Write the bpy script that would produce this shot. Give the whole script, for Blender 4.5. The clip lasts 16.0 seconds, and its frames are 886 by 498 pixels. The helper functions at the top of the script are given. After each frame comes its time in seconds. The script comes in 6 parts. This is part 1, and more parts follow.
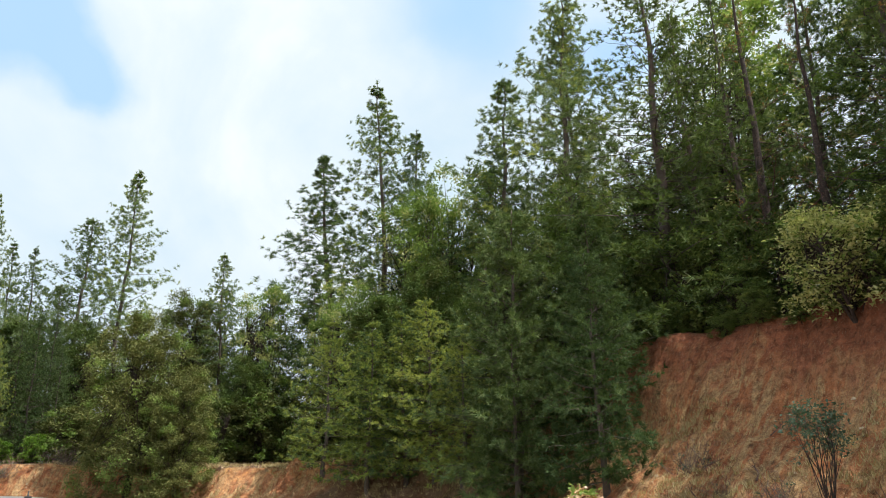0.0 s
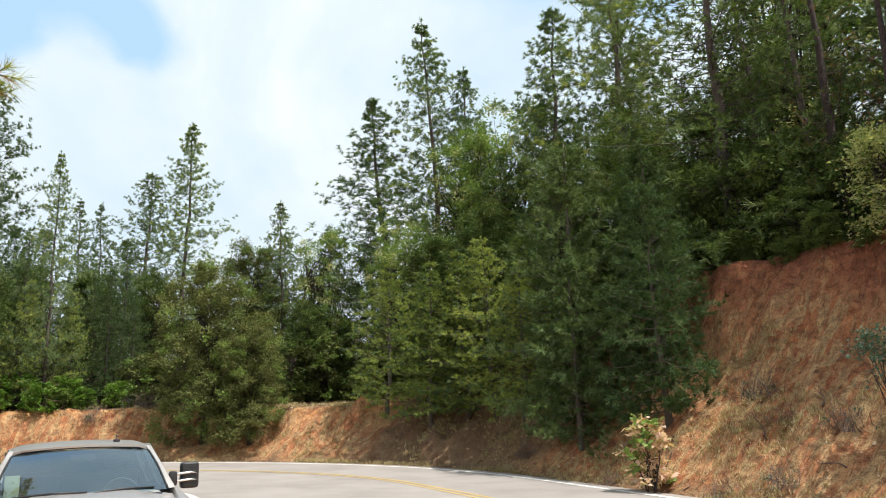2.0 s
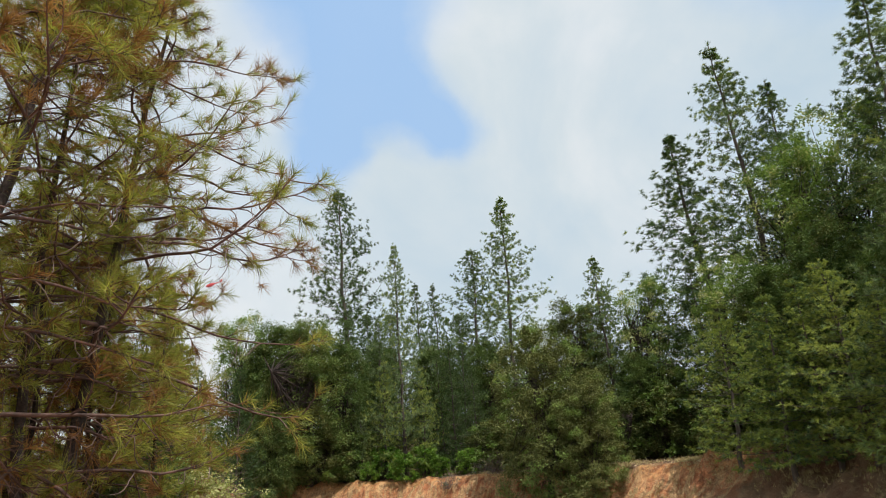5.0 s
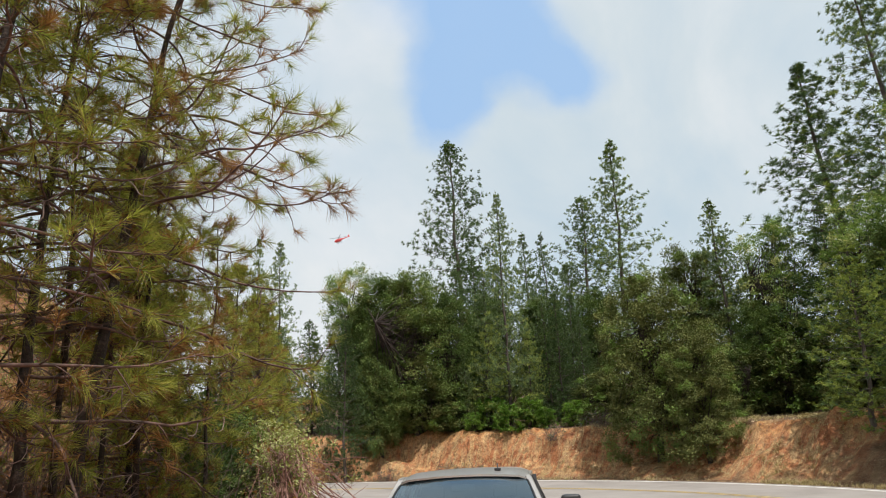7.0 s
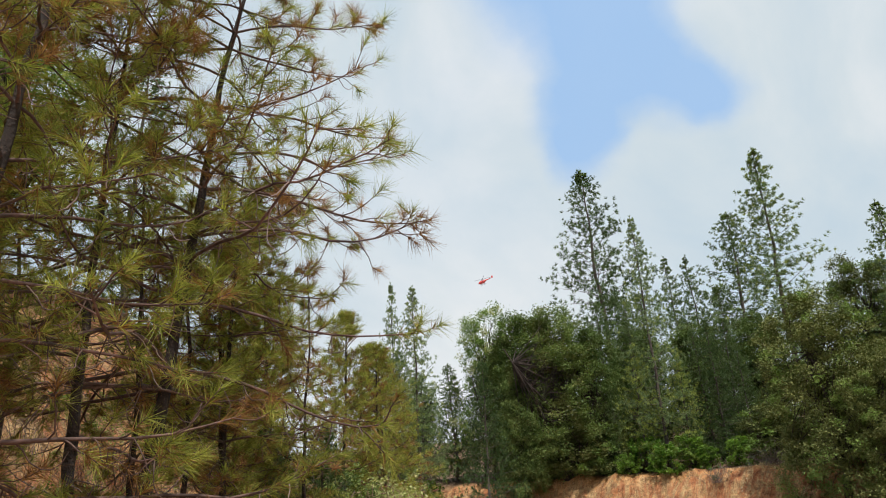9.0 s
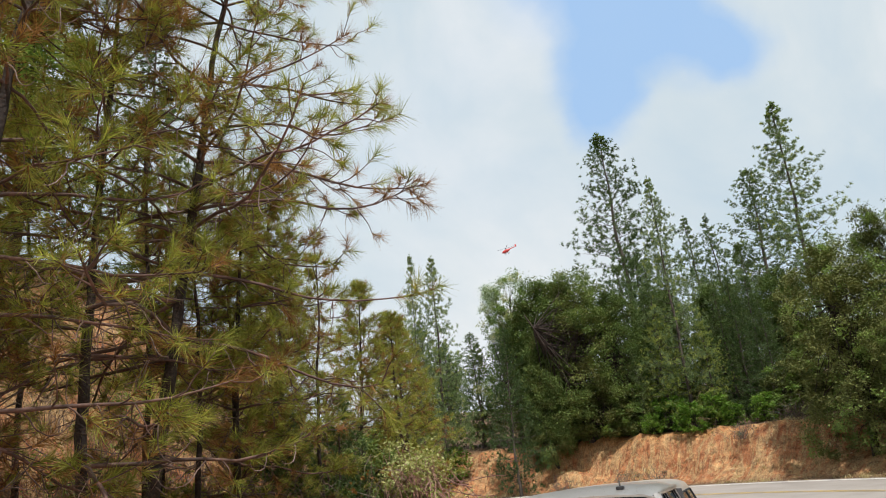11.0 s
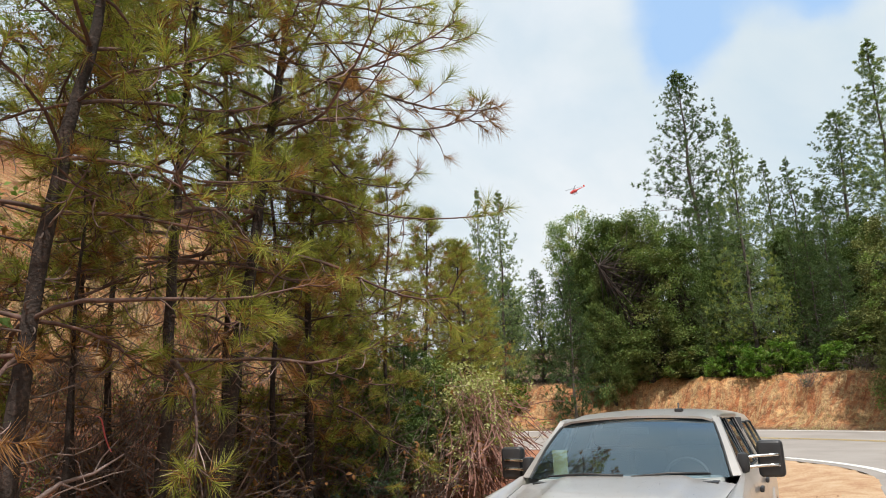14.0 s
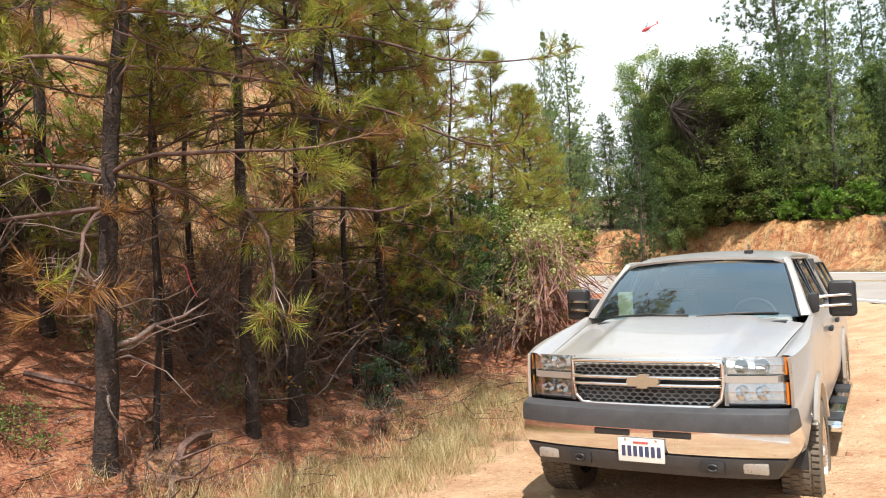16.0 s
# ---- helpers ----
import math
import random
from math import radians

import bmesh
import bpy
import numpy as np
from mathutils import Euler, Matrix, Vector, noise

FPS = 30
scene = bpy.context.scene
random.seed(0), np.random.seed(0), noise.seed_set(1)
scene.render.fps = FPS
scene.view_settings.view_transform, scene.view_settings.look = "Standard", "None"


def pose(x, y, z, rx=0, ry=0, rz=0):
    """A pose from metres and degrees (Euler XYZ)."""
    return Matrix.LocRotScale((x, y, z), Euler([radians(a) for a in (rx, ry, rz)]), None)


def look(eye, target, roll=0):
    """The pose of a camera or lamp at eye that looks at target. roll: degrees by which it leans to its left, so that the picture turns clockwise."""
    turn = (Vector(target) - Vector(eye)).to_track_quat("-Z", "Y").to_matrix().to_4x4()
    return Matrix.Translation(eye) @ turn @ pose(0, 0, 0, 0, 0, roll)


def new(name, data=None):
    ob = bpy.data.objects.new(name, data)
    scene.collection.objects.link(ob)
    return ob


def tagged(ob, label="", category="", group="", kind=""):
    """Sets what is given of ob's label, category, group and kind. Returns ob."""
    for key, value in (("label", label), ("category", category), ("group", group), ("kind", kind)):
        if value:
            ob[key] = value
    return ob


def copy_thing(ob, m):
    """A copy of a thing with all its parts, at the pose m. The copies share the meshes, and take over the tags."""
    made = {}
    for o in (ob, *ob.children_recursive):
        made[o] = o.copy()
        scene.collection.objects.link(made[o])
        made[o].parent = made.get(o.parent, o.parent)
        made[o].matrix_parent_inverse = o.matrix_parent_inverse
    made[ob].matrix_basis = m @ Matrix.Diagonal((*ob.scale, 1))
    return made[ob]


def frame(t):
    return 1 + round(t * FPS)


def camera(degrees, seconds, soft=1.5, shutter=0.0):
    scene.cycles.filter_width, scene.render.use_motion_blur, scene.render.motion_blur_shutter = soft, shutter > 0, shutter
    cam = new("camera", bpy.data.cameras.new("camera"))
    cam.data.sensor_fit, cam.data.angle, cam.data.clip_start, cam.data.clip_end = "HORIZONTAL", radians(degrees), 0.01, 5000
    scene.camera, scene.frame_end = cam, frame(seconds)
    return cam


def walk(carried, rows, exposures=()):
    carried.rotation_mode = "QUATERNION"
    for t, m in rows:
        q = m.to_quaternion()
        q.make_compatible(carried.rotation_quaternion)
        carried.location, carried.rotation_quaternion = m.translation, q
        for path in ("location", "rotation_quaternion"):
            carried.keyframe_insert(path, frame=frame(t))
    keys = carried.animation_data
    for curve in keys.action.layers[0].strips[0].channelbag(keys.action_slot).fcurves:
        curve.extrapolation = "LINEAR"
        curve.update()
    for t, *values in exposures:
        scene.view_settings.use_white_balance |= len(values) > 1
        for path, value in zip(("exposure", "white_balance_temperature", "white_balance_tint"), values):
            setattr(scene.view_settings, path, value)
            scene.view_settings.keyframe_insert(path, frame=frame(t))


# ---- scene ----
# ---- camera ----
cam = camera(61.4, 16.0, 1.0)
PATH = [
    (0, (-0.329, -7.421, 1.839), (0.679, -5.81, 2.462), -1.2),
    (0.5, (-0.334, -7.424, 1.848), (0.707, -5.816, 2.424), -0.9),
    (1, (-0.338, -7.455, 1.86), (0.693, -5.821, 2.378), -1.4),
    (1.5, (-0.344, -7.45, 1.866), (0.64, -5.783, 2.37), -2.0),
    (2, (-0.368, -7.439, 1.849), (0.534, -5.717, 2.318), -2.6),
    (2.3, (-0.376, -7.41, 1.864), (0.462, -5.655, 2.331), -2.9),
    (2.5, (-0.375, -7.446, 1.873), (0.417, -5.671, 2.342), -3.3),
    (3, (-0.35, -7.442, 1.895), (0.229, -5.599, 2.415), -4.0),
    (3.5, (-0.371, -7.356, 1.894), (0.054, -5.487, 2.464), -4.8),
    (4, (-0.327, -7.342, 1.892), (-0.034, -5.463, 2.514), -5.9),
    (4.5, (-0.264, -7.301, 1.886), (-0.088, -5.424, 2.554), -5.4),
    (7, (0.938, -6.251, 1.956), (0.698, -4.346, 2.513), -2.8),
    (7.5, (1.193, -5.889, 1.979), (0.776, -4.022, 2.562), -2.3),
    (8, (1.342, -5.416, 2.137), (0.849, -3.583, 2.768), -1.4),
    (8.5, (1.337, -5.145, 2.125), (0.781, -3.343, 2.791), -2.5),
    (9, (1.318, -4.898, 2.173), (0.72, -3.114, 2.852), -4.1),
    (11.5, (1.618, -4.822, 2.008), (0.928, -3.046, 2.614), -6.1),
    (12, (1.607, -4.834, 1.988), (0.866, -3.086, 2.616), -5.8),
    (12.5, (1.611, -4.896, 1.881), (0.832, -3.181, 2.551), -5.7),
    (13, (1.615, -4.934, 1.817), (0.776, -3.199, 2.352), -4.2),
    (13.5, (1.582, -4.935, 1.823), (0.739, -3.188, 2.31), -2.8),
    (14, (1.572, -4.922, 1.823), (0.714, -3.176, 2.286), -2.3),
    (14.5, (1.588, -4.904, 1.812), (0.74, -3.139, 2.217), -2.5),
    (15, (1.567, -4.901, 1.819), (0.716, -3.124, 2.161), -2.8),
    (15.2, (1.537, -4.904, 1.821), (0.657, -3.139, 2.148), -2.7),
    (15.5, (1.545, -4.912, 1.819), (0.587, -3.186, 2.143), -3.0),
    (15.8, (1.567, -4.901, 1.768), (0.531, -3.198, 1.932), -2.9),
    (16, (1.571, -4.899, 1.801), (0.519, -3.2, 1.874), -2.8),
]
EXPOSURES = [(0.0, 0.3), (2.0, 0.32), (2.7, 0.27), (3.5, -0.06), (9.0, -0.09), (12.5, 0.0), (14.5, 0.15), (15.0, 0.26), (15.5, 0.40), (16.0, 0.60)]
walk(cam, [(t, look(eye, target, roll)) for t, eye, target, roll in PATH], EXPOSURES)

# clear parts of the sky: direction, size
SKY_HOLES = [((-0.05, 0.66, 0.75), 0.16), ((-0.055, 0.77, 0.635), 0.115), ((-0.035, 0.835, 0.545), 0.07), ((0.03, 0.862, 0.50), 0.055), ((0.075, 0.878, 0.47), 0.04), ((-0.09, 0.868, 0.485), 0.05), ((-0.092, 0.893, 0.438), 0.035),
             ((0.46, 0.66, 0.60), 0.09), ((0.62, 0.59, 0.52), 0.06)]
SKY_GAIN, SKY_STRENGTH, SUN_STRENGTH = 0.1, 1.0, 4.8

# ---- world, sun ----
SUN_EL, SUN_AZ = radians(65), radians(143)      # azimuth from +y towards +x
scene.view_settings.exposure = 0.0


class Nodes:
    """A small helper round a node tree."""

    def __init__(self, tree):
        self.tree = tree
        tree.nodes.clear()

    def add(self, kind, **values):
        node = self.tree.nodes.new(kind)
        for key, value in values.items():
            if key.startswith("i_"):
                node.inputs[int(key[2:])].default_value = value
        return node

    def link(self, a, b):
        self.tree.links.new(a, b)

    def math(self, op, a, b=0.0, clamp=False):
        node = self.tree.nodes.new("ShaderNodeMath")
        node.operation, node.use_clamp = op, clamp
        for n, v in enumerate((a, b)):
            if isinstance(v, (int, float)):
                node.inputs[n].default_value = v
            else:
                self.link(v, node.inputs[n])
        return node.outputs[0]

    def noise(self, vector, scale, detail=4.0, rough=0.55, distort=0.0):
        node = self.tree.nodes.new("ShaderNodeTexNoise")
        node.inputs["Scale"].default_value = scale
        node.inputs["Detail"].default_value = detail
        node.inputs["Roughness"].default_value = rough
        node.inputs["Distortion"].default_value = distort
        if vector:
            self.link(vector, node.inputs["Vector"])
        return node.outputs["Fac"]

    def ramp(self, fac, stops):
        node = self.tree.nodes.new("ShaderNodeValToRGB")
        while len(node.color_ramp.elements) < len(stops):
            node.color_ramp.elements.new(0.5)
        for e, (at, col) in zip(node.color_ramp.elements, stops):
            e.position, e.color = at, (*col, 1) if len(col) == 3 else col
        self.link(fac, node.inputs[0])
        return node.outputs[0]

    def mix(self, fac, a, b, blend="MIX"):
        node = self.tree.nodes.new("ShaderNodeMix")
        node.data_type, node.blend_type = "RGBA", blend
        for n, v in ((0, fac), (6, a), (7, b)):
            if isinstance(v, (int, float)):
                node.inputs[n].default_value = v
            elif isinstance(v, tuple):
                node.inputs[n].default_value = (*v, 1)
            else:
                self.link(v, node.inputs[n])
        return node.outputs[2]


world = bpy.data.worlds.new("sky")
scene.world = world
world.use_nodes = True
N = Nodes(world.node_tree)
sky = N.add("ShaderNodeTexSky")
sky.sky_type, sky.sun_disc = "NISHITA", False
sky.sun_elevation, sky.sun_rotation = SUN_EL, SUN_AZ
sky.air_density, sky.dust_density, sky.ozone_density = 1.0, 1.5, 1.5
way = N.add("ShaderNodeTexCoord").outputs["Generated"]
# a high smoke cloud with soft edges covers most of the sky; clear holes show the blue behind it
warp = N.add("ShaderNodeTexNoise")
warp.inputs["Scale"].default_value, warp.inputs["Detail"].default_value = 6.0, 6.0
N.link(way, warp.inputs["Vector"])
shift = N.add("ShaderNodeVectorMath")
shift.operation = "MULTIPLY_ADD"
N.link(warp.outputs["Color"], shift.inputs[0])
shift.inputs[1].default_value, shift.inputs[2].default_value = (0.11, 0.11, 0.11), (-0.055, -0.055, -0.055)
bent = N.add("ShaderNodeVectorMath")
bent.operation = "ADD"
N.link(way, bent.inputs[0]), N.link(shift.outputs[0], bent.inputs[1])


def sky_gap(direction, size):
    """A soft bump round a direction; bumps add up to one smooth shape."""
    gap = N.add("ShaderNodeVectorMath")
    gap.operation = "DISTANCE"
    N.link(bent.outputs[0], gap.inputs[0])
    gap.inputs[1].default_value = Vector(direction).normalized()
    near = N.math("DIVIDE", gap.outputs["Value"], size / 0.6)
    bump = N.math("SUBTRACT", 1.0, N.math("MULTIPLY", near, near), True)
    return N.math("MULTIPLY", bump, bump)


field = None
for direction, size in SKY_HOLES:
    one = sky_gap(direction, size)
    field = one if field is None else N.math("ADD", field, one)
wisps = N.math("MULTIPLY", N.math("SUBTRACT", N.noise(way, 9.0, 7.0, 0.6), 0.5), 0.5)
holes = N.ramp(N.math("ADD", field, N.math("MULTIPLY", wisps, N.math("MULTIPLY", field, 3.0, True))), [(0.02, (0, 0, 0)), (0.3, (0.24, 0.24, 0.24)), (0.62, (0.7, 0.7, 0.7)), (1.0, (1, 1, 1))])
puffs = N.noise(way, 2.2, 7.0, 0.55, 0.3)
thin = N.math("MULTIPLY", N.math("SUBTRACT", puffs, 0.47, True), 0.9, True)
clear = N.math("ADD", N.math("MULTIPLY", holes, 0.9), N.math("MULTIPLY", thin, 0.5), True)
smoke = N.ramp(N.noise(way, 2.6, 7.0, 0.55, 0.4), [(0.32, (0.57, 0.70, 0.80)), (0.5, (0.70, 0.785, 0.835)), (0.66, (0.85, 0.885, 0.905))])
blue = N.mix(1.0, sky.outputs[0], (SKY_GAIN, SKY_GAIN, SKY_GAIN), "MULTIPLY")
hazy = N.mix(0.85, blue, (0.43, 0.67, 1.02))
shown = N.mix(clear, smoke, hazy)
back = N.add("ShaderNodeBackground")
N.link(shown, back.inputs[0])
back.inputs[1].default_value = SKY_STRENGTH
N.link(back.outputs[0], N.add("ShaderNodeOutputWorld").inputs[0])

sun = new("sun", bpy.data.lights.new("sun", "SUN"))
sun.data.energy, sun.data.angle, sun.data.color = SUN_STRENGTH, radians(0.6), (1.0, 0.95, 0.87)
sun.matrix_world = look((60 * math.sin(SUN_AZ), 60 * math.cos(SUN_AZ), 60 * math.tan(SUN_EL)), (0, 0, 0))


# ---- materials ----
def material(name, stops, scale=3.0, fine=40.0, rough=0.8, bump=0.3, metal=0.0, coords="Object", spread=0.35, island=0.0, through_light=0.0, each=0.0, step=0.02, spec=None, coat=0.0):
    """A surface whose colour runs over stops by noise at two sizes, with fine relief."""
    m = bpy.data.materials.new(name)
    m.use_nodes = True
    n = Nodes(m.node_tree)
    if coords == "World":
        where = n.add("ShaderNodeNewGeometry").outputs["Position"]
    else:
        where = n.add("ShaderNodeTexCoord").outputs[coords]
    a, b = n.noise(where, scale, 5.0), n.noise(where, fine, 4.0, 0.6)
    fac = n.math("ADD", n.math("MULTIPLY", a, 1 - spread), n.math("MULTIPLY", b, spread))
    if island:
        lot = n.add("ShaderNodeNewGeometry").outputs["Random Per Island"]
        fac = n.math("ADD", fac, n.math("MULTIPLY", n.math("SUBTRACT", lot, 0.5), island), True)
    if each:
        lot = n.add("ShaderNodeObjectInfo").outputs["Random"]
        fac = n.math("ADD", fac, n.math("MULTIPLY", n.math("SUBTRACT", lot, 0.5), each), True)
    colour = n.ramp(fac, stops)
    s = n.add("ShaderNodeBsdfPrincipled")
    n.link(colour, s.inputs["Base Color"])
    s.inputs["Metallic"].default_value = metal
    s.inputs["Specular IOR Level"].default_value = spec if spec is not None else (0.1 if through_light else 0.5)
    s.inputs["Coat Weight"].default_value = coat
    n.link(n.math("ADD", n.math("MULTIPLY", n.math("SUBTRACT", b, 0.5), 0.25), rough, True), s.inputs["Roughness"])
    if bump:
        k = n.add("ShaderNodeBump")
        k.inputs["Strength"].default_value, k.inputs["Distance"].default_value = bump, step
        n.link(fac if not island else b, k.inputs["Height"])
        n.link(k.outputs[0], s.inputs["Normal"])
    out = n.add("ShaderNodeOutputMaterial")
    if through_light:
        t = n.add("ShaderNodeBsdfTranslucent")
        n.link(n.mix(1.0, colour, (1.1, 1.15, 0.6), "MULTIPLY"), t.inputs[0])
        mixed = n.add("ShaderNodeMixShader")
        mixed.inputs[0].default_value = through_light
        n.link(s.outputs[0], mixed.inputs[1]), n.link(t.outputs[0], mixed.inputs[2])
        n.link(mixed.outputs[0], out.inputs[0])
    else:
        n.link(s.outputs[0], out.inputs[0])
    return m


def spread_stops(*colours):
    return [(0.3 + 0.4 * i / (len(colours) - 1), c) for i, c in enumerate(colours)]


M_ASPHALT = material("asphalt", spread_stops((0.215, 0.19, 0.175), (0.29, 0.26, 0.24), (0.345, 0.31, 0.29)), 0.7, 90, 0.9, 0.3, step=0.004, coords="World")
M_WHITE_LINE = material("white road paint", spread_stops((0.55, 0.53, 0.5), (0.75, 0.74, 0.72)), 2, 30, 0.7, 0.1, coords="World")
M_YELLOW_LINE = material("yellow road paint", spread_stops((0.40, 0.28, 0.10), (0.52, 0.37, 0.14)), 2, 30, 0.7, 0.1, coords="World")
M_BARK = material("dark pine bark", spread_stops((0.012, 0.009, 0.008), (0.036, 0.025, 0.021), (0.13, 0.085, 0.07)), 7, 38, 0.9, 1.0, step=0.05, spread=0.5)
M_BARK_FAR = material("grey-brown bark", spread_stops((0.05, 0.042, 0.036), (0.14, 0.11, 0.09)), 4, 20, 0.9, 0.4)
M_TWIG = material("reddish twig bark", spread_stops((0.03, 0.018, 0.015), (0.10, 0.056, 0.045), (0.26, 0.15, 0.125)), 4, 30, 0.8, 0.2)
M_CURL = material("pinkish-grey curled twigs", spread_stops((0.13, 0.085, 0.075), (0.30, 0.21, 0.19), (0.46, 0.36, 0.33)), 4, 30, 0.7, 0.1)
M_DEAD = material("weathered dead wood", spread_stops((0.05, 0.034, 0.028), (0.14, 0.095, 0.078), (0.30, 0.225, 0.20)), 4, 30, 0.8, 0.2)
M_NEEDLE_GREEN = material("yellow-green pine needles", spread_stops((0.12, 0.148, 0.033), (0.275, 0.30, 0.072), (0.50, 0.49, 0.135)), 3.0, 9, 0.45, 0, island=0.35, through_light=0.52)
M_NEEDLE_RUST = material("rust-brown dry pine needles", spread_stops((0.13, 0.062, 0.027), (0.29, 0.145, 0.06), (0.46, 0.26, 0.11)), 3.0, 9, 0.55, 0, island=0.35, through_light=0.38)
M_NEEDLE_FAR = material("green pine needles", spread_stops((0.07, 0.12, 0.052), (0.145, 0.21, 0.09), (0.25, 0.32, 0.15)), 0.6, 4, 0.5, 0, island=0.35, through_light=0.27, each=0.3)
M_NEEDLE_DARK = material("dark fir needles", spread_stops((0.042, 0.076, 0.028), (0.085, 0.13, 0.045), (0.15, 0.20, 0.068)), 0.6, 4, 0.5, 0, island=0.35, through_light=0.35, each=0.3)
M_NEEDLE_LIGHT = material("light green young needles", spread_stops((0.155, 0.205, 0.055), (0.285, 0.345, 0.09), (0.41, 0.45, 0.135)), 0.6, 4, 0.5, 0, island=0.35, through_light=0.35, each=0.3)
M_OAK = material("dull olive oak leaves", spread_stops((0.06, 0.078, 0.027), (0.13, 0.15, 0.05), (0.225, 0.24, 0.088)), 0.8, 4, 0.7, 0, island=0.3, through_light=0.12, each=0.2)
M_OAK_BRIGHT = material("fresh green oak leaves", spread_stops((0.115, 0.185, 0.05), (0.185, 0.275, 0.08), (0.26, 0.345, 0.115)), 0.8, 4, 0.7, 0, island=0.3, through_light=0.35, each=0.2)
M_OAK_DEEP = material("dark green oak leaves", spread_stops((0.062, 0.105, 0.036), (0.13, 0.19, 0.06), (0.225, 0.285, 0.095)), 0.8, 4, 0.7, 0, island=0.3, through_light=0.22, each=0.2)
M_SHRUB_BRIGHT = material("bright green shrub leaves", spread_stops((0.07, 0.15, 0.025), (0.14, 0.25, 0.045), (0.22, 0.34, 0.07)), 0.8, 4, 0.7, 0, island=0.4, through_light=0.4, each=0.2)
M_MANZANITA = material("pale manzanita leaves", spread_stops((0.23, 0.265, 0.10), (0.40, 0.42, 0.19), (0.54, 0.54, 0.29)), 0.8, 4, 0.7, 0, island=0.4, through_light=0.4, each=0.2)
M_BLUE_SHRUB = material("grey-green shrub leaves", spread_stops((0.06, 0.10, 0.07), (0.115, 0.165, 0.12)), 0.8, 4, 0.5, 0, island=0.4, through_light=0.25)
M_PINK = material("pinkish new leaves", spread_stops((0.50, 0.42, 0.22), (0.72, 0.49, 0.38), (0.84, 0.62, 0.53)), 3, 10, 0.5, 0, island=0.6, through_light=0.35)
M_GRASS = material("dry straw grass", spread_stops((0.28, 0.21, 0.11), (0.45, 0.36, 0.20), (0.58, 0.49, 0.30)), 1, 6, 0.7, 0, island=0.5, through_light=0.25)
M_PILE_WOOD = material("red manzanita wood", spread_stops((0.10, 0.045, 0.038), (0.24, 0.115, 0.09), (0.44, 0.27, 0.225)), 3, 20, 0.7, 0.1, island=0.3)
M_CLOD = material("crumbled earth and stone", spread_stops((0.28, 0.14, 0.075), (0.46, 0.28, 0.16), (0.56, 0.44, 0.30)), 2, 20, 0.95, 0.3, island=0.6, coords="World")
M_RIBBON = material("pink plastic tape", spread_stops((0.80, 0.16, 0.22), (0.95, 0.30, 0.36)), 5, 30, 0.4, 0.0, through_light=0.4)
M_HELI = material("red aircraft paint", spread_stops((0.55, 0.05, 0.05), (0.66, 0.09, 0.08)), 1, 8, 0.35, 0.0)


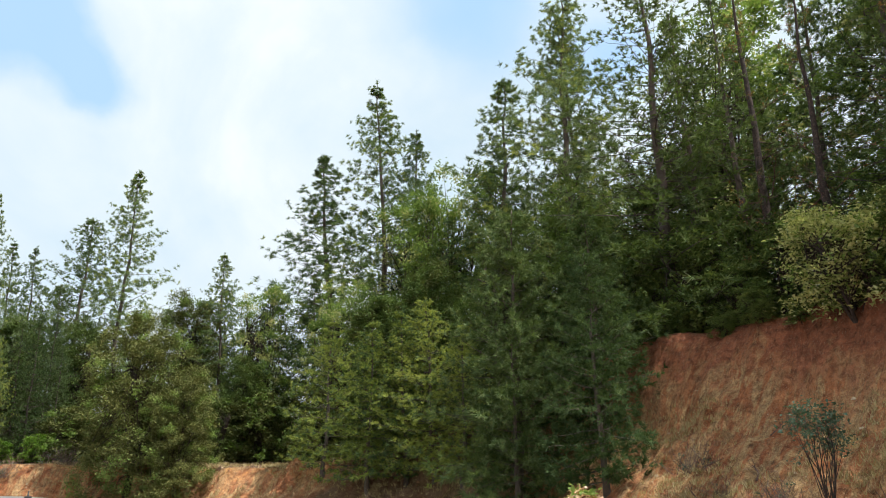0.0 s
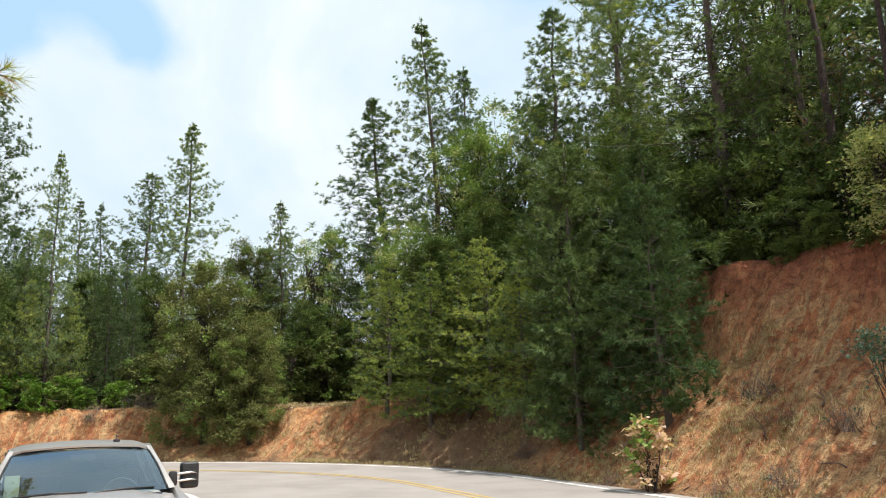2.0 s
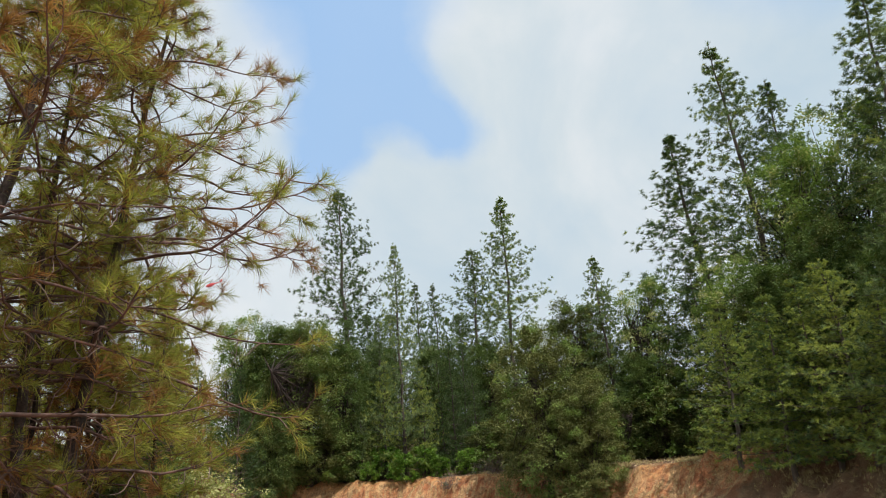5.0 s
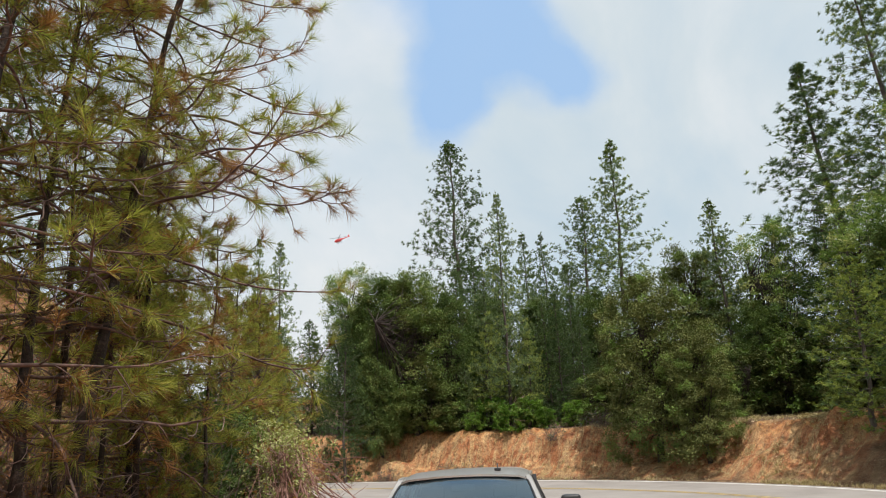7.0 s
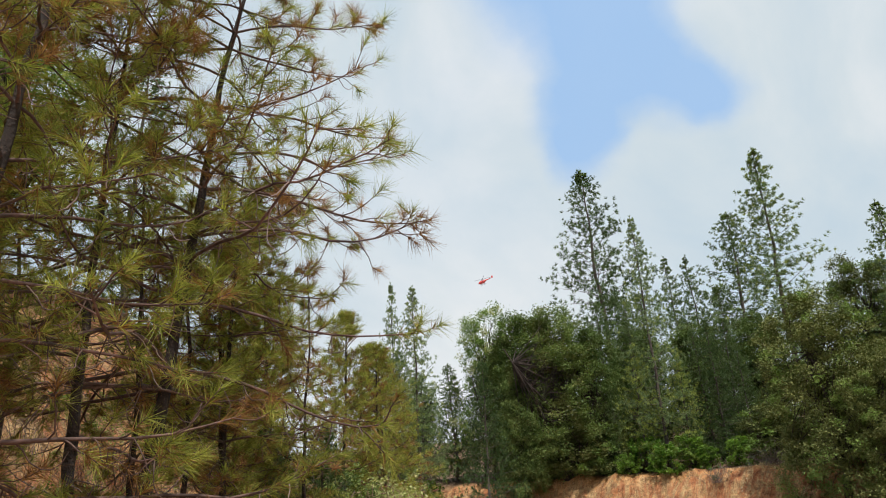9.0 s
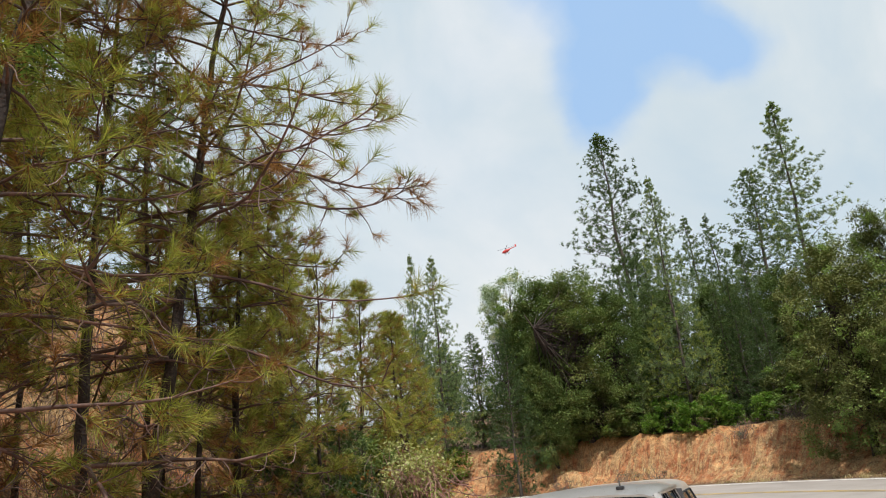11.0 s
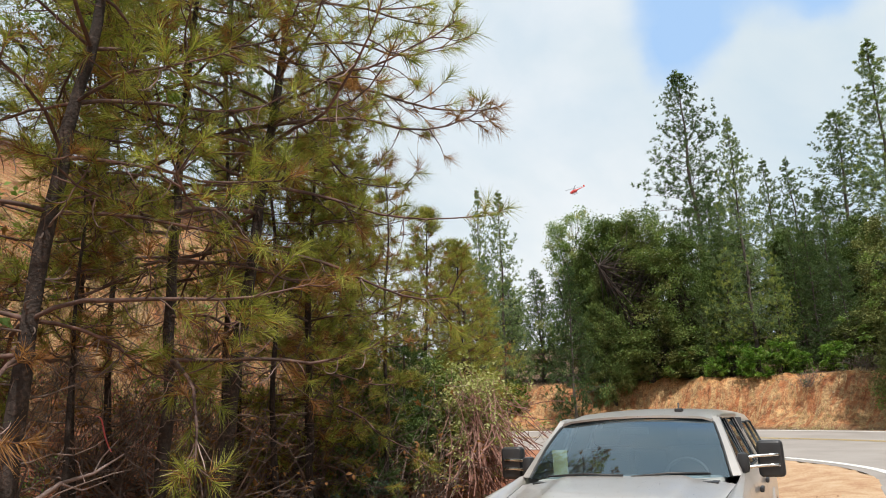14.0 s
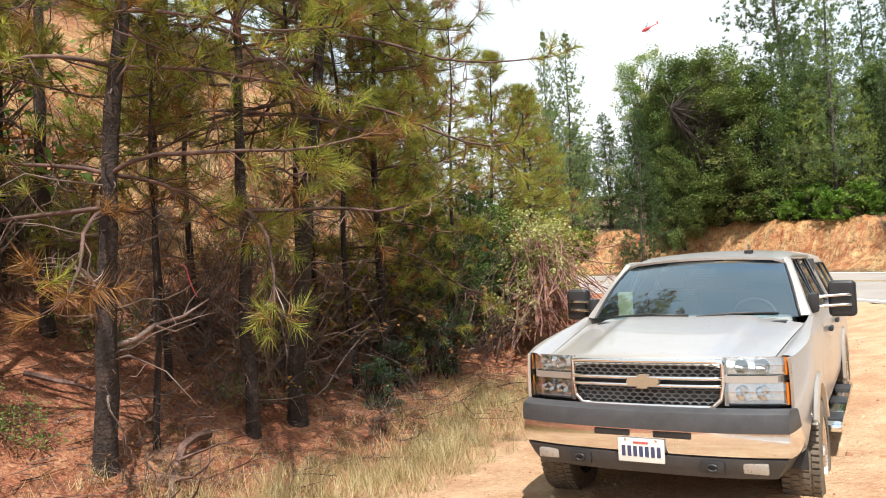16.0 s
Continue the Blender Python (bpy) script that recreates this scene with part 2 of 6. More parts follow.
def ground_material():
    """Red and orange earth with straw and leaf litter, gravel on the pull-out."""
    m = bpy.data.materials.new("red and orange earth")
    m.use_nodes = True
    n = Nodes(m.node_tree)
    geo = n.add("ShaderNodeNewGeometry")
    where = geo.outputs["Position"]
    big, mid, fine = n.noise(where, 0.28, 4), n.noise(where, 2.2, 6, 0.62), n.noise(where, 26, 5, 0.65)
    cut = n.ramp(n.math("ADD", n.math("MULTIPLY", big, 0.5), n.math("MULTIPLY", mid, 0.5)), [(0.36, (0.30, 0.10, 0.046)), (0.47, (0.45, 0.18, 0.082)), (0.57, (0.55, 0.28, 0.135)), (0.68, (0.60, 0.41, 0.235))])
    litter = n.ramp(n.math("ADD", n.math("MULTIPLY", mid, 0.5), n.math("MULTIPLY", fine, 0.5)), [(0.38, (0.14, 0.052, 0.032)), (0.5, (0.33, 0.122, 0.068)), (0.62, (0.50, 0.265, 0.15))])
    lot = n.ramp(n.math("ADD", n.math("MULTIPLY", mid, 0.6), n.math("MULTIPLY", fine, 0.4)), [(0.36, (0.45, 0.24, 0.14)), (0.5, (0.58, 0.375, 0.23)), (0.62, (0.66, 0.49, 0.33))])
    kind = n.add("ShaderNodeAttribute")
    kind.attribute_name = "cover"
    split = n.add("ShaderNodeSeparateColor")
    n.link(kind.outputs["Color"], split.inputs[0])
    # the upper soil is redder than the subsoil below it
    upper = n.math("MULTIPLY", n.math("SUBTRACT", n.math("ADD", split.outputs[2], n.math("ADD", n.math("MULTIPLY", big, 0.5), n.math("MULTIPLY", mid, 0.5))), 1.22, True), 5.0, True)
    soil = n.add("ShaderNodeAttribute")
    soil.attribute_name = "soil"
    soils = n.add("ShaderNodeSeparateColor")
    n.link(soil.outputs["Color"], soils.inputs[0])
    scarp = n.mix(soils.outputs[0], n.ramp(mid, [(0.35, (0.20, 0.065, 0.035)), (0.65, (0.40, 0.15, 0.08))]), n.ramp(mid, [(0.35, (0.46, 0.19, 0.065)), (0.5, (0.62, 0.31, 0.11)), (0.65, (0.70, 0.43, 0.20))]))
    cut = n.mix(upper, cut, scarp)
    # brown needle litter, with the shade under the trees darkened into its colour
    shaded_duff = n.ramp(n.math("ADD", n.math("MULTIPLY", mid, 0.5), n.math("MULTIPLY", fine, 0.5)), [(0.38, (0.062, 0.037, 0.023)), (0.5, (0.125, 0.078, 0.047)), (0.62, (0.23, 0.155, 0.09))])
    litter = n.mix(soils.outputs[1], litter, shaded_duff)
    # straw and rills run down the face
    lie = n.add("ShaderNodeAttribute")
    lie.attribute_name = "lie"
    streak = n.add("ShaderNodeMapping")
    streak.inputs["Scale"].default_value = (3.2, 0.75, 0.6)
    streak.inputs["Rotation"].default_value = (0, 0, 0.6)
    n.link(lie.outputs["Vector"], streak.inputs[0])
    streaks = n.noise(streak.outputs[0], 1.5, 7, 0.66, 0.6)
    straw = n.math("MULTIPLY", n.math("SUBTRACT", streaks, 0.45, True), 9.0, True)
    cut = n.mix(n.math("MULTIPLY", n.math("MULTIPLY", straw, 0.85), n.math("SUBTRACT", 0.85, upper, True)), cut, n.ramp(fine, [(0.35, (0.38, 0.25, 0.11)), (0.65, (0.68, 0.50, 0.27))]))
    crack = n.math("MULTIPLY", n.math("SUBTRACT", 0.475, n.noise(streak.outputs[0], 3.4, 7, 0.72, 0.8), True), 7.0, True)
    cut = n.mix(n.math("MULTIPLY", crack, 0.85), cut, (0.15, 0.06, 0.03))
    grime = n.ramp(n.noise(where, 4.5, 9, 0.78, 0.5), [(0.36, (0.38, 0.36, 0.36)), (0.5, (0.85, 0.85, 0.85)), (0.64, (1.3, 1.28, 1.2))])
    cut = n.mix(1.0, cut, grime, "MULTIPLY")
    clod = n.math("MULTIPLY", n.math("SUBTRACT", 0.46, fine, True), 9.0, True)
    cut = n.mix(n.math("MULTIPLY", clod, 0.6), cut, (0.20, 0.085, 0.04))
    colour = n.mix(split.outputs[0], n.mix(split.outputs[1], litter, cut), lot)
    colour = n.mix(n.math("MULTIPLY", n.math("GREATER_THAN", n.noise(where, 60, 3, 0.7), 0.62), 0.5), colour, (0.62, 0.50, 0.36))
    s = n.add("ShaderNodeBsdfPrincipled")
    n.link(colour, s.inputs["Base Color"])
    s.inputs["Roughness"].default_value = 0.95
    s.inputs["Specular IOR Level"].default_value = 0.2
    k = n.add("ShaderNodeBump")
    k.inputs["Strength"].default_value, k.inputs["Distance"].default_value = 1.0, 0.16
    n.link(n.math("ADD", n.math("ADD", n.math("MULTIPLY", mid, 0.6), n.math("MULTIPLY", fine, 0.35)), n.math("MULTIPLY", n.math("MULTIPLY", streaks, split.outputs[1]), 0.5)), k.inputs["Height"])
    n.link(k.outputs[0], s.inputs["Normal"])
    n.link(s.outputs[0], n.add("ShaderNodeOutputMaterial").inputs[0])
    return m


M_GROUND = ground_material()


# ---- the lie of the land ----
def smooth(v):
    v = np.clip(v, 0, 1)
    return v * v * (3 - 2 * v)


def beyond(x, y, a, b):
    """Metres outside the bend: straight along x = a - 9 below y = 11, a quarter ellipse, then straight along y = 11 + b."""
    u, v = (x + 9) / a, (y - 11) / b
    r = np.hypot(u, v) + 1e-9
    bend = (r - 1) * (a * u * u + b * v * v) / (r * r)
    return np.where(y < 11, x + 9 - a, np.where(x < -9, y - 11 - b, bend))


def lumps(x, y, size, seed=0.0):
    """Cheap smooth unevenness of about -1 to 1."""
    x, y = x / size, y / size
    return (np.sin(1.7 * x + 0.8 * y + seed) + np.sin(-0.9 * x + 2.1 * y + 2.3 * seed + 1) + np.sin(2.9 * x - 1.3 * y + 1.1 * seed) * 0.6 + np.sin(1.1 * x + 3.7 * y - seed) * 0.5) / 3.1


def road_z(x, y):
    return 0.223 + 0.0379 * np.clip(y, -30, 60) - 0.018 * np.clip(x, -60, 14)


def land(x, y):
    """The height of the ground, the part that is cut bank, and the part that is gravel lot."""
    x, y = np.asarray(x, float), np.asarray(y, float)
    out, inn = beyond(x, y, 20.5, 16.5), -beyond(x, y, 11.6, 7.3)
    base = road_z(x, y)
    z = np.where(inn > 0, base * (1 - smooth((inn - 0.9) / 3.2)), base)
    # the wooded slope beside the lot
    e = -2.7 - x + 0.35 * lumps(x, y, 3.0) + 0.10 * np.clip(-y - 4, 0, 30)
    hill = np.interp(e, [0, 1.2, 2.4, 3.8, 5.2, 8.0, 12.0, 45.0, 200.0], [0, 0.35, 0.90, 1.6, 2.5, 6.0, 8.8, 14.0, 30.0])
    z = z + hill * smooth((inn - 0.5) / 7.0) * (inn > 0)
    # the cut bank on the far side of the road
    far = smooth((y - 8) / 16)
    high, wide, toe = 6.1 - 4.1 * far, 6.0 - 3.8 * far, 0.7 + 0.5 * far
    s = (out - toe + (0.35 * lumps(x, y, 2.2, 3) + far * (0.45 * lumps(x, y, 1.3, 6) + 0.22 * lumps(x, y, 0.5, 2))) * smooth(out / 2)) / wide
    face = np.clip(s, 0, 1)
    rise = high * np.interp(face, [0, 0.62, 0.70, 0.94, 1], [0, 0.48, 0.57, 0.97, 1]) + np.clip(s - 1, 0, 60) * wide * 0.10
    gully = (0.16 * lumps(x + 0.4 * y, y - 0.4 * x, 0.55, 1) + 0.08 * lumps(x, y, 0.22, 4) + 0.05 * lumps(x, y, 0.13, 9) + 0.22 * lumps(x - y, x + y, 1.1, 7) + 0.13 * lumps(y + 0.25 * x, 0.15 * y, 0.30, 2) * smooth((face - 0.5) * 5)) * smooth(face * 4) * smooth((1.15 - s) * 6)
    turn = np.arctan2(np.clip(y - 11, 0, None), np.clip(x + 9, 0, None))
    along = np.clip(y, None, 11) + turn * 19 - np.clip(x + 9, None, 0)
    rill = np.abs(lumps(along + 0.25 * out, 0.35 * out, 0.42, 3)) + 0.6 * np.abs(lumps(along - 0.15 * out, 0.3 * out, 0.2, 6))
    gully = gully + 0.20 * (rill - 0.55) * smooth(face * 3) * smooth((1.1 - s) * 6)
    z = z + np.where(out > 0, rise + gully, 0)
    z = z + 0.03 * lumps(x, y, 0.8, 5) * ((out > 0.6) | (inn > 0.4)) + 0.012 * lumps(x, y, 0.27, 2) * ((out > 0.6) | (inn > 0.4))
    cut = np.where(out > 0, smooth((s + 0.05) * 8) * smooth((1.25 - s) * 5), smooth((e - 4.0) / 1.5) * smooth((11 - e) / 2))
    # needle litter under the pines on the bend, in a colour that holds their shade too
    cut = cut * (1 - 0.85 * smooth((along - 11) / 2 + 0.4 * lumps(x, y, 0.9, 8)) * smooth((20.8 - along) / 2.5 + 0.4 * lumps(x, y, 0.7, 3)) * (out > 0))
    lot = np.where(inn > 0, smooth((-e + 0.2) / 1.4), smooth((0.5 - out) / 0.4))
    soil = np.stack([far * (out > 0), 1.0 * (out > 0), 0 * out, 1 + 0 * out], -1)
    return z, cut, lot, np.where(out > 0, face * (1 - 0.15 * far), 0.3), soil


def height_at(x, y):
    return float(land(x, y)[0])


def grid_lines(stops):
    lines = []
    for a, b, step in stops:
        lines += list(np.arange(a, b, step))
    return np.array(lines + [stops[-1][1]])


def make_ground():
    xs = grid_lines([(-400, -60, 34), (-60, -20, 2.5), (-20, -9, 0.6), (-9, 4, 0.28), (4, 10, 0.8), (10, 19, 0.15), (19, 30, 1.0), (30, 60, 3), (60, 400, 34)])
    ys = grid_lines([(-400, -60, 34), (-60, -20, 3), (-20, -6, 0.7), (-6, 12, 0.17), (12, 22, 0.3), (22, 31, 0.2), (31, 60, 1.3), (60, 400, 34)])
    gx, gy = np.meshgrid(xs, ys)
    z, cut, lot, face, soil = land(gx, gy)
    out, inn = beyond(gx, gy, 20.5, 16.5), -beyond(gx, gy, 11.6, 7.3)
    z = z - 0.12 * smooth((0.74 - np.maximum(out + 0.2, inn + 0.36)) / 0.34)
    w = len(xs)
    verts = np.stack([gx.ravel(), gy.ravel(), z.ravel()], 1)
    i = np.arange(len(ys) - 1)[:, None] * w + np.arange(w - 1)[None]
    faces = np.stack([i, i + 1, i + w + 1, i + w], -1).reshape(-1, 4)
    me = bpy.data.meshes.new("ground")
    me.from_pydata(verts.tolist(), [], faces.tolist())
    me.polygons.foreach_set("use_smooth", np.ones(len(faces), bool))
    col = me.color_attributes.new("cover", "FLOAT_COLOR", "POINT")
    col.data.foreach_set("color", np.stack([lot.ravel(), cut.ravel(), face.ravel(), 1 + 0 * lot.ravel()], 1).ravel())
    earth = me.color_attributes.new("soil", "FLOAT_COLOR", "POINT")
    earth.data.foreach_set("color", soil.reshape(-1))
    turn = np.arctan2(np.clip(gy - 11, 0, None), np.clip(gx + 9, 0, None))
    along = np.clip(gy, None, 11) + turn * 19 - np.clip(gx + 9, None, 0)
    lie = me.color_attributes.new("lie", "FLOAT_COLOR", "POINT")
    lie.data.foreach_set("color", np.stack([along.ravel(), out.ravel(), z.ravel(), 1 + 0 * z.ravel()], 1).ravel())
    me.materials.append(M_GROUND)
    return tagged(new("ground", me), "red and orange earth with dry litter beside a mountain road", "ground", kind="structure")


def bend_line(a, b):
    """The points of one line along the road, from the near straight round the bend."""
    pts = [(a - 9, y) for y in np.arange(-90, 11, 2.0)]
    pts += [(-9 + a * math.cos(q), 11 + b * math.sin(q)) for q in np.linspace(0, math.pi / 2, 60)]
    return pts + [(x, 11 + b) for x in np.arange(-11, -150, -4.0)]


def strip(name, line_a, line_b, up, mat, thick=0.0):
    verts, faces = [], []
    for (x0, y0), (x1, y1) in zip(line_a, line_b):
        for k in range(7):
            f = k / 6
            x, y = x0 + (x1 - x0) * f, y0 + (y1 - y0) * f
            verts.append((x, y, float(road_z(x, y)) + up))
    for i in range(len(line_a) - 1):
        for k in range(6):
            faces.append((7 * i + k, 7 * i + 7 + k, 7 * i + 8 + k, 7 * i + 1 + k))
    me = bpy.data.meshes.new(name)
    me.from_pydata(verts, [], faces)
    me.materials.append(mat)
    return new(name, me)


make_ground()
tagged(strip("road", bend_line(11.2, 6.9), bend_line(21.0, 17.0), 0.0, M_ASPHALT), "sun-bleached grey asphalt road round a bend", "road", kind="structure")
tagged(strip("edge_line_inner", bend_line(11.5, 7.2), bend_line(11.7, 7.4), 0.006, M_WHITE_LINE), "white painted edge line on the asphalt", "road marking", kind="structure")
tagged(strip("edge_line_outer", bend_line(20.4, 16.4), bend_line(20.6, 16.6), 0.006, M_WHITE_LINE), "white painted edge line on the asphalt", "road marking", kind="structure")
for k in (0, 0.24):
    tagged(strip("centre_line", bend_line(16.95 + k, 12.5 + k), bend_line(17.07 + k, 12.62 + k), 0.006, M_YELLOW_LINE), "double yellow centre line on the asphalt", "road marking", kind="structure")


# ---- building with plain arrays ----
class Geo:
    """Gathers vertices, faces and material numbers, and becomes one mesh."""

    def __init__(self):
        self.v, self.f, self.m = [], [], []

    def add(self, verts, faces, mat=0):
        n = len(self.v)
        self.v.extend(verts)
        self.f.extend([tuple(i + n for i in face) for face in faces])
        self.m.extend([mat] * len(faces))

    def tube(self, pts, radii, sides=6, mat=0):
        n, ring = len(self.v), []
        pts = [Vector(p) for p in pts]
        side = None
        for i, p in enumerate(pts):
            d = (pts[min(i + 1, len(pts) - 1)] - pts[max(i - 1, 0)]).normalized()
            if side is None:
                side = d.orthogonal().normalized()
            side = (side - d * side.dot(d)).normalized()
            up = d.cross(side)
            for k in range(sides):
                q = 2 * math.pi * k / sides
                self.v.append(p + radii[i] * (math.cos(q) * side + math.sin(q) * up))
            ring.append(n + i * sides)
        for a, b in zip(ring, ring[1:]):
            for k in range(sides):
                self.f.append((a + k, a + (k + 1) % sides, b + (k + 1) % sides, b + k))
                self.m.append(mat)
        self.f.append(tuple(ring[-1] + k for k in range(sides)))
        self.m.append(mat)

    def mesh(self, name, mats, soft=False):
        me = bpy.data.meshes.new(name)
        me.from_pydata([tuple(p) for p in self.v], [], self.f)
        for m in mats:
            me.materials.append(m)
        me.polygons.foreach_set("material_index", self.m)
        if soft:
            me.polygons.foreach_set("use_smooth", [True] * len(self.f))
        return me


def part(name, data, parent, label=""):
    ob = new(name, data)
    ob.parent = parent
    return tagged(ob, label)


def bent_line(rng, start, way, length, steps, wander, lift=0.0):
    """A crooked line that starts along way, and sags or lifts on its way."""
    pts, d = [Vector(start)], Vector(way).normalized()
    for _ in range(steps):
        d = (d + Vector((rng.gauss(0, wander), rng.gauss(0, wander), rng.gauss(0, wander) + lift))).normalized()
        pts.append(pts[-1] + d * (length / steps))
    return pts


def needles(g, rng, at, way, count, length, width, mat, open_angle=0.9, old=0.0):
    """A tuft: thin blades that fan out round the way of a twig."""
    way = Vector(way).normalized()
    a = way.orthogonal().normalized()
    b = way.cross(a)
    n = len(g.v)
    for k in range(count):
        q, tilt = rng.uniform(0, 6.283), open_angle * math.sqrt(rng.uniform(0.03, 1))
        d = way * math.cos(tilt) + (a * math.cos(q) + b * math.sin(q)) * math.sin(tilt)
        back = rng.uniform(0, 0.75 if old else 0.35)
        root = at - way * back * length
        tip = root + d * length * rng.uniform(0.7, 1.1) - Vector((0, 0, 0.06 * length))
        w = d.cross(Vector((rng.uniform(-1, 1), rng.uniform(-1, 1), rng.uniform(-1, 1)))).normalized() * width * 0.5
        g.v.extend((root - w, root + w, tip))
        g.f.append((n, n + 1, n + 2))
        g.m.append(1 if back > 0.42 and rng.random() < old else mat)
        n += 3


def leaves(g, rng, at, radius, count, size, mat, flat=0.75, plain_leaf=False):
    """A clump of small folded leaves round a place."""
    n = len(g.v)
    for k in range(count):
        p = at + Vector((rng.gauss(0, 0.5), rng.gauss(0, 0.5), rng.gauss(0, 0.5) * flat)) * radius
        d = Vector((rng.gauss(0, 1), rng.gauss(0, 1), rng.gauss(0, 0.6))).normalized()
        w = d.cross(Vector((rng.gauss(0, 0.5), rng.gauss(0, 0.5), 1))).normalized()
        s = size * rng.uniform(0.6, 1.25)
        if plain_leaf:
            g.v.extend((p, p + d * s + w * s * 0.1, p + d * s * 0.45 + w * s * 0.6))
            g.f.append((n, n + 1, n + 2))
            g.m.append(mat)
            n += 3
            continue
        fold = Vector((0, 0, 0.12 * s))
        g.v.extend((p, p + d * s * 0.5 + w * s * 0.32 + fold, p + d * s, p + d * s * 0.5 - w * s * 0.32 + fold))
        g.f.extend(((n, n + 1, n + 2), (n, n + 2, n + 3)))
        g.m.extend((mat, mat))
        n += 4


# ---- trees ----
def pine(seed, height, reach, first, whorls, per, tuft, mats, label, name="pine_tree", shape=1.0, droop=0.0, trunk_r=0.16, lean=(0, 0), rust=0.0, dead=0, bark=None, gap=0.12, sub=3, sides=7, category="tree", flat=0.0):
    """A conifer. reach: length of the lowest living branches; first: the part of the height that is bare;
    tuft: (needles, their length, width, opening); rust: the share of dry tufts; dead: bare lower branches."""
    rng = random.Random(seed)
    root = new(name)
    trunk, crown = Geo(), Geo()
    limbs = trunk
    line, x, y = [], 0.0, 0.0
    for i in range(15):
        f = i / 14
        line.append(Vector((lean[0] * f ** 1.4 + x, lean[1] * f ** 1.4 + y, height * f - (0.3 if i == 0 else 0))))
        x, y = x + rng.gauss(0, 0.0035) * height, y + rng.gauss(0, 0.0035) * height
    trunk.tube(line, [trunk_r * (1.25 if i == 0 else 1) * (1 - 0.93 * (i / 14) ** 0.9) + 0.006 for i in range(15)], sides)

    def on_trunk(f):
        k = min(f * 14, 13.999)
        return line[int(k)].lerp(line[int(k) + 1], k - int(k))

    count, length, width, opening = tuft
    for w in range(whorls):
        f = first + (1 - first) * (w + rng.uniform(-0.2, 0.2)) / whorls
        f = min(max(f, first * 0.9), 0.985)
        u = max((f - first) / (1 - first), 0.0)
        grow = reach * (1 - max(u, 0)) ** shape * (0.55 + 0.45 * min(1, 0.4 + 3 * max(u, 0))) + 0.12 * reach * (1 - u)
        q0 = rng.uniform(0, 6.283)
        for k in range(per):
            if rng.random() < gap:
                continue
            q = q0 + 6.283 * k / per + rng.gauss(0, 0.25)
            size = grow * rng.uniform(0.5, 0.98 if bark else 1.15) + length * 0.5 * (1 - 0.8 * u)
            climb = -0.05 + 0.75 * u ** 1.5 - droop * (1 - u) + rng.gauss(0, 0.09)
            pts = bent_line(rng, on_trunk(f), (math.cos(q), math.sin(q), climb), size, 6, 0.2 if bark else 0.09, 0.045)
            r0 = min(trunk_r * 0.27, 0.006 + (0.0095 if bark else 0.006) * size) * (1 - 0.4 * u)
            limbs.tube(pts, [r0 * (1 - 0.85 * i / 6) + 0.002 for i in range(7)], 4 if bark else 3, 1)
            ends = [(pts[-1], pts[-1] - pts[-2])]
            for j in range(3 if bark else 2, 7):
                for _ in range(sub):
                    if rng.random() < 0.2:
                        continue
                    d = (pts[j] - pts[j - 1]).normalized()
                    out = (d * 0.7 + Vector((rng.gauss(0, 0.6), rng.gauss(0, 0.6), rng.gauss(0.22 - 0.2 * flat, 0.35 * (1 - 0.75 * flat))))).normalized()
                    start = pts[j - 1].lerp(pts[j], rng.random())
                    twig = bent_line(rng, start, out, size * rng.uniform(0.10, 0.32 if bark else 0.26) + length * 0.4, 3, 0.18, 0.08)
                    if bark:
                        limbs.tube(twig, [0.005 + r0 * 0.12, 0.004 + r0 * 0.08, 0.004, 0.003], 3, 1)
                    ends.append((twig[-1], twig[-1] - twig[-2]))
                    if rng.random() < 0.5:
                        ends.append((twig[-2], twig[-1] - twig[-2]))
            dry = rng.random() < 0.3
            for at, d in ends:
                mat = 1 if rng.random() < rust * (1.5 if dry else 0.75) else 0
                needles(crown, rng, at, d, count, length * rng.uniform(0.8, 1.1) * (1 - (0.25 if bark else 0.6) * u), width * (1 - 0.3 * u), mat, opening, 0.25 if bark else 0.0)
    top = line[-1]
    needles(crown, rng, top, (0, 0, 1), count, length * 0.8, width * 0.8, 0, opening * 0.6)
    for _ in range(dead):
        f = rng.uniform(0.06, first + 0.12)
        q = rng.uniform(0, 6.283)
        pts = bent_line(rng, on_trunk(f), (math.cos(q), math.sin(q), rng.uniform(-0.3, 0.25)), reach * rng.uniform(0.2, 0.6), 5, 0.28)
        limbs.tube(pts, [0.016, 0.013, 0.010, 0.008, 0.005, 0.002], 3, 2)
        for _ in range(3):
            p = pts[rng.randint(1, 4)]
            t = bent_line(rng, p, (rng.gauss(0, 1), rng.gauss(0, 1), rng.gauss(0, 0.7)), reach * rng.uniform(0.1, 0.3), 3, 0.3)
            limbs.tube(t, [0.005, 0.004, 0.003, 0.002], 3, 2)
    part("trunk", trunk.mesh("pine trunk", [bark or M_BARK_FAR, M_TWIG if bark else M_BARK_FAR, M_DEAD], True), root)
    part("crown", crown.mesh("pine crown", mats), root)
    root["tall"] = height
    return tagged(root, label, category)


